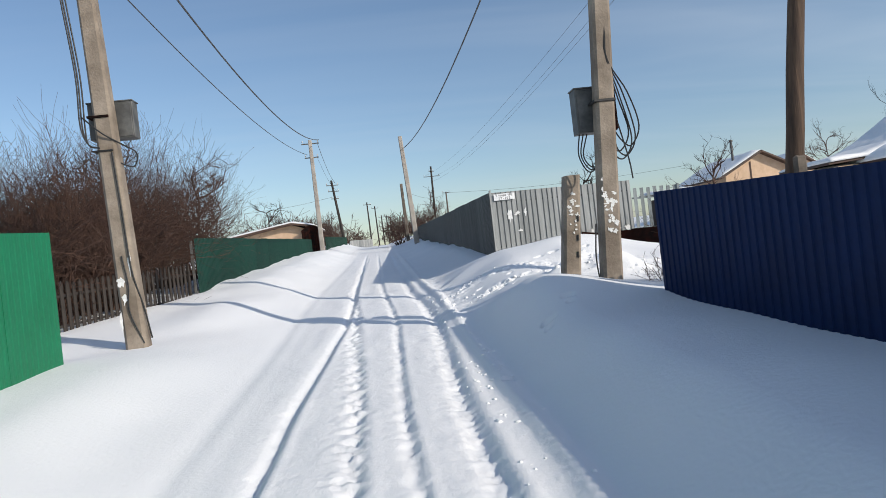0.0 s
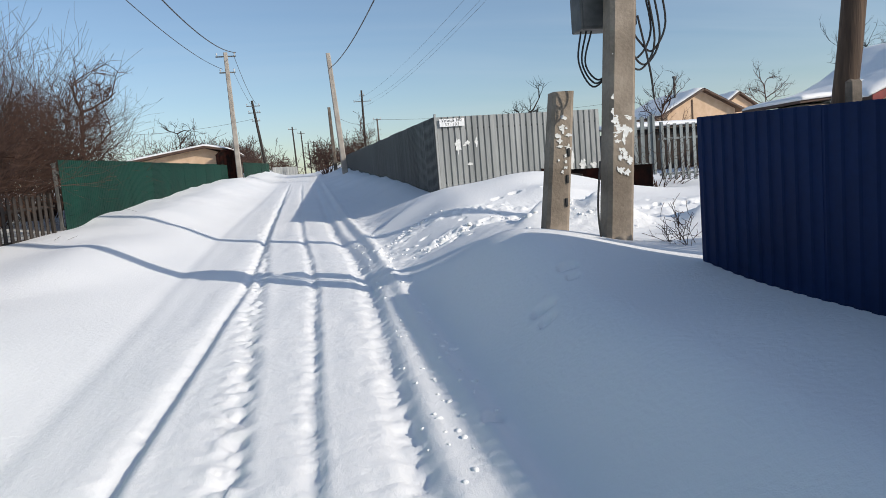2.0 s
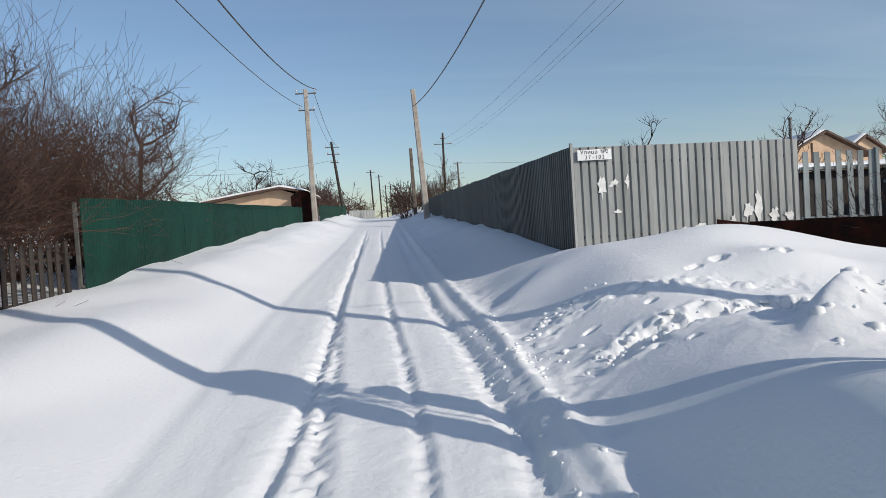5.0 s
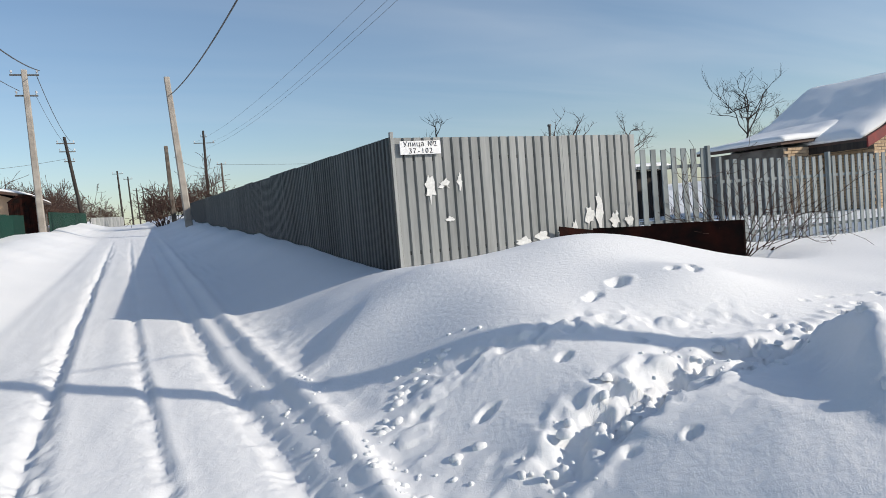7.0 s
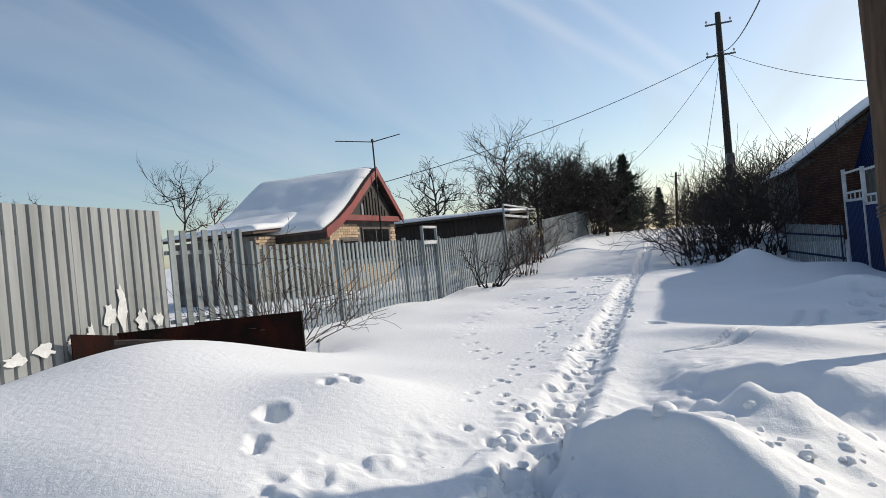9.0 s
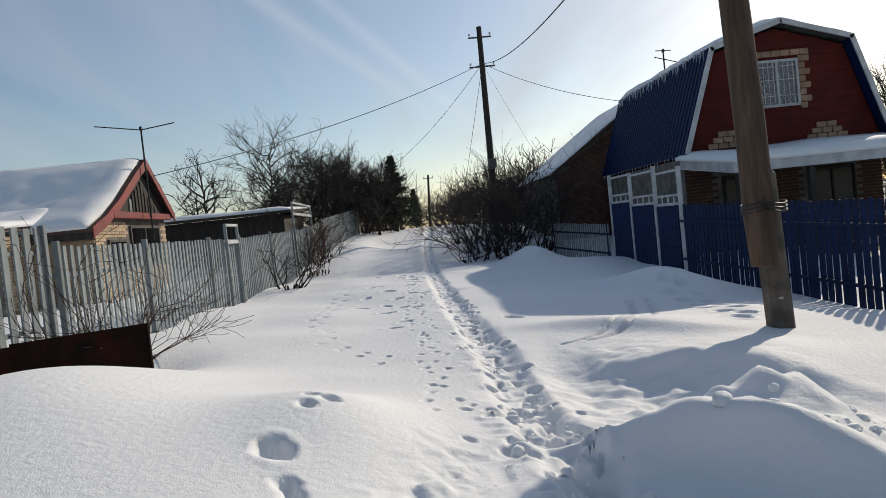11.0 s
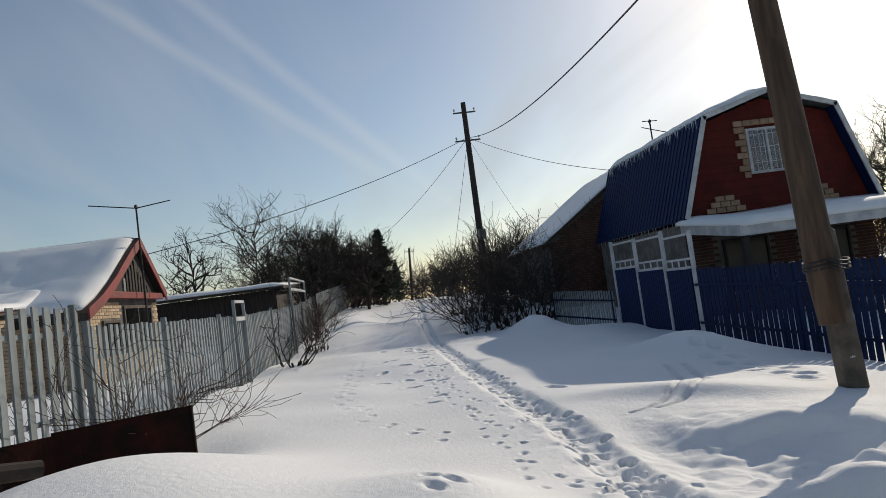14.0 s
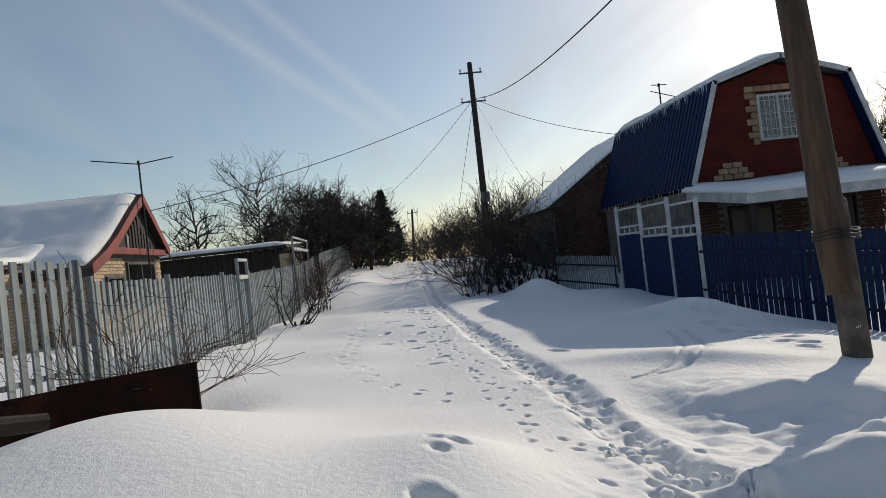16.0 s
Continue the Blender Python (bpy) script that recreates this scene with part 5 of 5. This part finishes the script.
part("wall", Mesh().prism([(-1.2, -1), (1.2, -1), (1.2, 2.5), (0, 3.3), (-1.2, 2.5)], "y", 0, 3), BEIGE, D2)
for s in (-1, 1):
    part("roof", slab((s * 1.7, -0.3, 2.35), (0, -0.3, 3.5), (0, 3.3, 3.5), (s * 1.7, 3.3, 2.35), 0.12), BROWN_ROOF, D2)
    part("roof_snow", snow_slab([(s * 1.7, 2.36), (0, 3.51)], -0.2, 3.3, 0.15, seed=32 + s), SNOW, D2, smooth=True)

# low house behind the dark green fence
LH = thing("house", (-6.3, 40.5, 1.8), "low beige house with a shallow snow-covered roof", "house")
part("wall", Mesh().prism([(-2.4, -0.5), (2.3, -0.5), (2.3, 2.05), (1.3, 2.4), (-2.4, 1.85)], "y", 0, 6), BEIGE, LH)
SL = [(-2.9, 1.9), (1.35, 2.5), (2.75, 2.2)]
part("roof", Mesh().prism(SL + [(a, b - 0.1) for a, b in reversed(SL)], "y", -0.5, 6.4), BROWN_ROOF, LH, "brown roof edge")
part("roof_snow", snow_slab(SL, -0.4, 6.4, 0.12, seed=40), SNOW, LH, "snow on the roof", smooth=True)
# no glass here, only a panel coloured as dark as the room
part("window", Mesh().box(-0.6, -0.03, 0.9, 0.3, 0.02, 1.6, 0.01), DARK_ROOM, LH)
RG = thing("rusty_gate", (-3.85, 39.9, 1.7), "rust-brown metal gate beside the concrete pole", "gate")
part("panel", corrugated(1.1, 2.2, 0.2, 0.02), RUST, RG, at=pose(-0.55, 0, 2.0))
part("top_bow", Mesh().tube([(-0.55 + 1.1 * i / 10, 0, 2.02 + 0.28 * math.sin(math.pi * i / 10)) for i in range(11)], 0.05, 8), RUST, RG)
part("panel", Mesh().prism([(-0.55, 2.0), (0.55, 2.0), (0.35, 2.2), (0, 2.27), (-0.35, 2.2)], "y", 0.0, 0.03), RUST, RG)
sheet_fence("sheet_fence", "light grey metal fence far up the road", -2.45, 58.0, -0.6, 62.0, 3.5, 3.55, ZINC, face=1)

# dark sheds behind the silver fence
SH = thing("shed", (23.0, 15.6, 1.2), "long dark wooden shed with snow on its flat roof", "shed")
for k in range(28):
    part("board", Mesh().box(0.0, k * 0.165, -0.3, 0.03, k * 0.165 + 0.155, 1.85, 0.004), DARK_WOOD, SH)
part("body", Mesh().box(0.035, 0, -0.3, 4.0, 4.62, 1.84), DARK_WOOD, SH)
part("roof", slab((-0.35, -0.3, 1.92), (-0.35, 4.9, 1.92), (4.3, 4.9, 2.1), (4.3, -0.3, 2.1), 0.07), DARK_WOOD, SH)
part("roof_snow", snow_slab([(-0.3, 1.93), (4.3, 2.11)], -0.3, 4.9, 0.13, seed=50), SNOW, SH, "snow on the shed roof", smooth=True)


S2 = thing("shed", (11.2, 24.5, 1.2), "dark plank garden shed with a snow-covered roof", "shed")
for k in range(22):
    part("board", Mesh().box(k * 0.172, 0.0, -0.4, k * 0.172 + 0.162, 0.03, 1.5, 0.004), DARK_WOOD, S2)
part("body", Mesh().box(0.0, 0.035, -0.4, 3.78, 2.6, 1.49), DARK_WOOD, S2)
part("roof", slab((-0.2, -0.3, 1.55), (4.0, -0.3, 1.55), (4.0, 2.9, 1.75), (-0.2, 2.9, 1.75), 0.06), DARK_WOOD, S2)
part("roof_snow", snow_slab([(-0.3, 1.56), (2.9, 1.76)], -0.2, 4.0, 0.14, axis="x", seed=61), SNOW, S2, "snow on the shed roof", smooth=True)


# ---- bare bushes and trees ----
def branches(m, rnd, p, d, length, r, level, kids, wander=0.25, rise=0.25, thin=0.55, sides=3, least=0.0025):
    """A branch that bends as it grows and throws off thinner ones."""
    n = 4 if level > 1 else 3
    pts, q, dd = [p.copy()], p.copy(), d.copy()
    for i in range(n):
        dd = (dd + Vector((rnd.gauss(0, wander), rnd.gauss(0, wander), rnd.gauss(0, wander) + rise * 0.3))).normalized()
        q = q + dd * (length / n)
        pts.append(q.copy())
    rad = [max(least, r * (1 - 0.72 * i / n)) for i in range(n + 1)]
    m.tube(pts, rad, 6 if r > 0.03 else sides, caps=False)
    if level <= 0:
        return
    for k in range(kids[-level] if isinstance(kids, (list, tuple)) else kids):
        s = rnd.uniform(0.25, 1.0) * n
        i = min(int(s), n - 1)
        at = pts[i].lerp(pts[i + 1], s - i)
        side = (dd + Vector((rnd.gauss(0, 0.75), rnd.gauss(0, 0.75), rnd.gauss(0.15, 0.5)))).normalized()
        branches(m, rnd, at, side, length * rnd.uniform(0.42, 0.72), r * thin, level - 1, kids, wander, rise, thin, sides, least)


def shrub(name, x, y, height, spread, stems, kids, material, label, category, seed, group="", level=2, r=0.02, lean=0.5, sink=0.12, least=0.0025):
    """Many stems fanning out from one foot."""
    rnd = random.Random(seed)
    b = thing(name, (x, y, gz(x, y) - sink), label, category, group)
    crown = Mesh()
    for k in range(stems):
        a = rnd.uniform(0, 2 * math.pi)
        o = Vector((math.cos(a), math.sin(a), 0)) * spread * 0.35 * math.sqrt(rnd.random())
        tilt = rnd.uniform(0.05, lean)
        d = Vector((math.cos(a) * tilt, math.sin(a) * tilt, 1)).normalized()
        ln = height * rnd.uniform(0.5, 0.85)
        branches(crown, rnd, o, d, ln, r * rnd.uniform(0.6, 1.1), level, kids, least=least)
        foot = Mesh().tube([o - d * 0.1, o + d * ln * 0.2], [r * 1.25, r], 5)
        if k < 9 and least < 0.01:
            part("stem", foot, material, b)
        else:
            crown.add(foot.v, foot.f)
    part("crown", crown, material, b)
    return b


def tree(name, x, y, height, trunk, spread, kids, material, label, seed, group="", level=3, r=0.09, lean=(0, 0), limbs=9, foot=0.0, least=0.003):
    """A trunk that tapers and forks into limbs and twigs."""
    rnd = random.Random(seed)
    t = thing(name, (x, y, gz(x, y) - 0.15 + foot), label, "tree", group)
    stem, crown = Mesh(), Mesh()
    pts, q = [], Vector((0, 0, 0))
    n = 8
    for i in range(n + 1):
        pts.append(q.copy())
        q = q + Vector((lean[0] + rnd.gauss(0, 0.09), lean[1] + rnd.gauss(0, 0.09), 1)).normalized() * height * 0.72 / n
    stem.tube(pts, [r * (1.15 if i == 0 else 1) * (1 - 0.8 * i / n) for i in range(n + 1)], 8)
    for k in range(limbs):
        s = n * (trunk + (1 - trunk) * (k + rnd.random()) / limbs)
        i = min(int(s), n - 1)
        a = k * 2.4 + rnd.uniform(-0.5, 0.5)
        d = Vector((math.cos(a) * spread, math.sin(a) * spread, rnd.uniform(0.35, 0.9))).normalized()
        branches(crown, rnd, pts[i].lerp(pts[i + 1], s - i), d, height * rnd.uniform(0.25, 0.42) * (1.15 - 0.45 * k / limbs), r * 0.45, level, kids, least=least)
    part("trunk", stem, material, t)
    part("crown", crown, material, t)
    return t


# left of the road
for k, (x, y, h, w, st) in enumerate(((-7.4, 12.0, 2.9, 1.7, 60), (-6.2, 12.6, 3.0, 1.7, 70), (-5.6, 14.0, 3.0, 1.5, 75), (-5.9, 15.0, 3.0, 1.1, 85), (-6.9, 14.6, 3.3, 1.8, 60), (-6.2, 17.0, 3.1, 1.3, 80))):
    shrub("bush", x, y, h, w, st, (6, 5), TWIG, "tangled red-brown leafless bush behind the wooden pickets", "bush", 100 + k, "roadside bushes", 2, 0.014, 0.6)
for k, (x, y, h) in enumerate(((-5.7, 18.6, 3.2), (-5.9, 20.4, 3.1))):
    shrub("bush", x, y, h, 1.4, 70, (6, 5), TWIG, "tangled red-brown leafless bush behind the dark green fence", "bush", 120 + k, "roadside bushes", 2, 0.014, 0.6)
# added bark-dark bushes give the roadside bushes their shaded inside
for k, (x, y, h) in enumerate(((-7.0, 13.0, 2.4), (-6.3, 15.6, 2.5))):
    shrub("bush", x, y, h, 1.8, 80, (6, 5), BARK, "dense dark bush added to darken the inside of the roadside bushes", "bush", 130 + k, "roadside bushes", 2, 0.014, 0.6)
tree("tree", -9.5, 13.5, 3.6, 0.25, 1.0, (4, 4, 3), BARK, "low bare fruit tree behind the bushes", 201, "orchard trees")
tree("tree", -7.0, 19.0, 4.8, 0.2, 1.1, (4, 4, 3), BARK, "spreading bare fruit tree behind the dark green fence", 202, "orchard trees")
tree("tree", -7.4, 47.5, 4.3, 0.25, 1.0, (4, 3, 3), BARK, "spreading bare fruit tree behind the dark green fence", 203, "orchard trees")
tree("tree", -6.0, 23.9, 4.1, 0.12, 1.2, (6, 4, 3), TWIG, "spreading bare fruit tree behind the dark green fence", 204, "orchard trees")
rnd = random.Random(77)
for k in range(9):
    shrub("bush", -5.2 - rnd.uniform(0, 4), 46 + k * 4.5, rnd.uniform(2.2, 3.0), 2.2, 13, (6, 5), TWIG, "brown leafless thicket along the far road", "bush", 300 + k, "far thickets", 2, 0.03, 0.7, least=0.012)
for k in range(6):
    shrub("bush", 1.4 + rnd.uniform(0, 1.2) + (k % 2) * 2.6, 47.5 + k * 5, rnd.uniform(1.8, 2.8), 2.0, 13, (6, 5), TWIG, "brown leafless thicket beside the grey fence", "bush", 330 + k, "far thickets", 2, 0.03, 0.7, least=0.012)
for k in range(16):
    s = rnd.choice((-1, 1))
    shrub("bush", s * rnd.uniform(3.5, 18), 92 + k * 6, rnd.uniform(2.5, 4.0), 3.0, 12, (6, 4), TWIG, "distant brown thicket on the horizon", "bush", 360 + k, "far thickets", 2, 0.05, 0.8, least=0.02)
# behind the grey and silver fences
tree("tree", 9.7, 30.8, 4.0, 0.4, 1.6, (3, 3, 3), BARK, "bare old fruit tree behind the grey fence", 210, "orchard trees", lean=(0.05, 0))
tree("tree", 30.0, 34.8, 6.0, 0.5, 0.9, (4, 3, 3), BARK, "gnarled bare tree beyond the red-gabled house", 211, "orchard trees", lean=(0.1, 0.0))
tree("tree", 34.0, 35.5, 4.8, 0.35, 1.0, (4, 3, 3), TWIG, "bare brown tree beyond the red-gabled house", 212, "orchard trees")
tree("tree", 17.0, 32.5, 4.2, 0.3, 0.7, (3, 3, 3), TWIG, "thin bare sapling behind the grey fence", 213, "orchard trees")
tree("tree", 37.0, 52.0, 6.0, 0.3, 0.9, (4, 3, 3), TWIG, "thin bare tree in a far garden", 214, "orchard trees")
shrub("shrub", 15.0, 14.2, 1.55, 0.6, 9, (4, 3), BARK, "small dark leafless shrub growing out of the alley snow", "shrub", 401, "", 2, 0.022, 0.8)
for k, x in enumerate((18.6, 20.2, 21.8)):
    shrub("shrub", x, 14.1, 1.5, 0.8, 14, (4, 3), TWIG, "leafless shrub against the silver fence", "shrub", 410 + k, "alley shrubs", 2, 0.014, 0.7)
shrub("shrub", 6.75, 14.5, 1.35, 1.0, 22, (4, 2), TWIG, "sparse arching twigs behind the rusty sheet", "shrub", 420, "", 2, 0.009, 1.6)
shrub("shrub", 3.5, 7.9, 0.5, 0.5, 9, (3, 2), TWIG, "dry twigs poking from the snow by the blue fence", "shrub", 421, "", 2, 0.007, 1.6)
for k, (x, y, h, tr) in enumerate(((24.8, 18.6, 3.8, 0.3), (36.5, 18.2, 6.6, 0.45), (27.5, 15.2, 4.2, 0.2), (30.5, 15.0, 4.3, 0.2), (33.0, 14.6, 4.2, 0.2), (30.6, 12.85, 3.6, 0.25), (35.5, 13.6, 4.0, 0.2), (26.0, 16.4, 3.6, 0.2), (38.0, 15.0, 4.5, 0.2))):
    tree("tree", x, y, h, tr, 0.9, (5, 5, 4) if k not in (0, 1) else (4, 3, 2), BARK, "dark bare garden tree beside the alley", 220 + k, "alley trees", r=0.08, limbs=15, least=0.006)
for k, (x, y, h) in enumerate(((19.4, 8.6, 2.6), (20.3, 7.8, 2.8), (21.2, 9.2, 2.5), (22.6, 8.2, 2.7), (18.9, 9.8, 1.5), (24.0, 9.4, 2.6), (25.5, 8.0, 2.9))):
    shrub("bush", x, y, h * 0.95, 1.7, 17, (6, 4), BARK, "dense dark leafless bush on the snowbank by the brick annexe", "bush", 430 + k, "annexe bushes", 2, 0.022, 0.8, least=0.005)
for k, (x, y, h) in enumerate(((20.5, -4.2, 5.6), (23.0, -6.5, 6.8), (18.8, -5.6, 5.8), (26, -3.0, 6.0))):
    tree("tree", x, y, h, 0.2, 0.8, (5, 4, 3), BARK, "tall bare tree behind the porch", 240 + k, "porch trees", r=0.09, limbs=14, least=0.006)
for k, (x, y, h) in enumerate(((19.0, -1.8, 3.0), (20.5, -3.2, 3.4), (21.5, -5.0, 3.6), (18.0, -4.0, 3.0), (23.5, -2.2, 3.4))):
    shrub("bush", x, y, h, 2.0, 16, (6, 4), TWIG, "tall leafless thicket behind the porch", "bush", 530 + k, "porch thicket", 2, 0.024, 0.6, least=0.006)
for k, (x, y, h) in enumerate(((33.0, 15.3, 3.6), (33.2, 13.9, 3.3), (35.0, 14.6, 3.6), (32.0, 16.3, 3.2))):
    shrub("bush", x, y, h, 2.2, 22, (7, 5), BARK, "dense dark leafless thicket over the alley fence", "bush", 540 + k, "alley thicket", 2, 0.024, 0.75, least=0.008)
for k in range(14):
    shrub("bush", 44 + k * 3.2, 9.5 + rnd.uniform(1.5, 9) * rnd.choice((-1, 1)), rnd.uniform(2.5, 4.0), 2.5, 13, (6, 5), BARK, "distant dark thicket at the end of the alley", "bush", 460 + k, "far thickets", 2, 0.04, 0.7, least=0.012)


def conifer(x, y, height, seed, wide=0.30):
    rnd = random.Random(seed)
    t = thing("conifer", (x, y, gz(x, y) - 0.1), "dark green conifer among the bare trees", "tree", "conifers")
    part("trunk", Mesh().tube([(0, 0, 0), (0, 0, height)], [0.1, 0.012], 8), BARK, t)
    m = Mesh()
    for k in range(240):
        s = 0.1 + 0.9 * (k + rnd.random()) / 240
        a, reach = rnd.uniform(0, 6.28), ((1 - s) * height * wide + 0.10) * rnd.uniform(0.6, 1.15)
        d = Vector((math.cos(a), math.sin(a), rnd.uniform(-0.25, 0.35)))
        p = Vector((0, 0, height * s))
        for j in range(9):
            q = p + d * reach * (j + 1) / 9
            for side in range(3):
                e = q + Vector((rnd.gauss(0, 1), rnd.gauss(0, 1), rnd.gauss(0.3, 0.8))).normalized() * rnd.uniform(0.07, 0.2)
                w = Vector((rnd.gauss(0, 0.02), rnd.gauss(0, 0.02), 0.025))
                m.add([q - w, e, q + w, q + d * 0.05], [(0, 1, 2), (0, 2, 3), (1, 3, 2), (0, 3, 1)])
    part("crown", m, NEEDLE, t)


conifer(33.6, 12.1, 3.7, 1, 0.42)
conifer(58.0, 10.8, 3.4, 2)
for k, (x, y, h) in enumerate(((38.5, 12.6, 2.6), (41.5, 13.4, 3.0), (36.5, 5.2, 3.0), (40.0, 6.3, 2.8), (44.0, 7.0, 2.8), (31.5, 6.6, 3.0), (47, 12.6, 2.8), (52, 7.4, 2.6), (33.0, 4.5, 3.4))):
    shrub("bush", x, y, h, 2.2, 20, (6, 4), BARK, "dark leafless thicket along the far alley", "bush", 500 + k, "far thickets", 2, 0.03, 0.7, least=0.011)
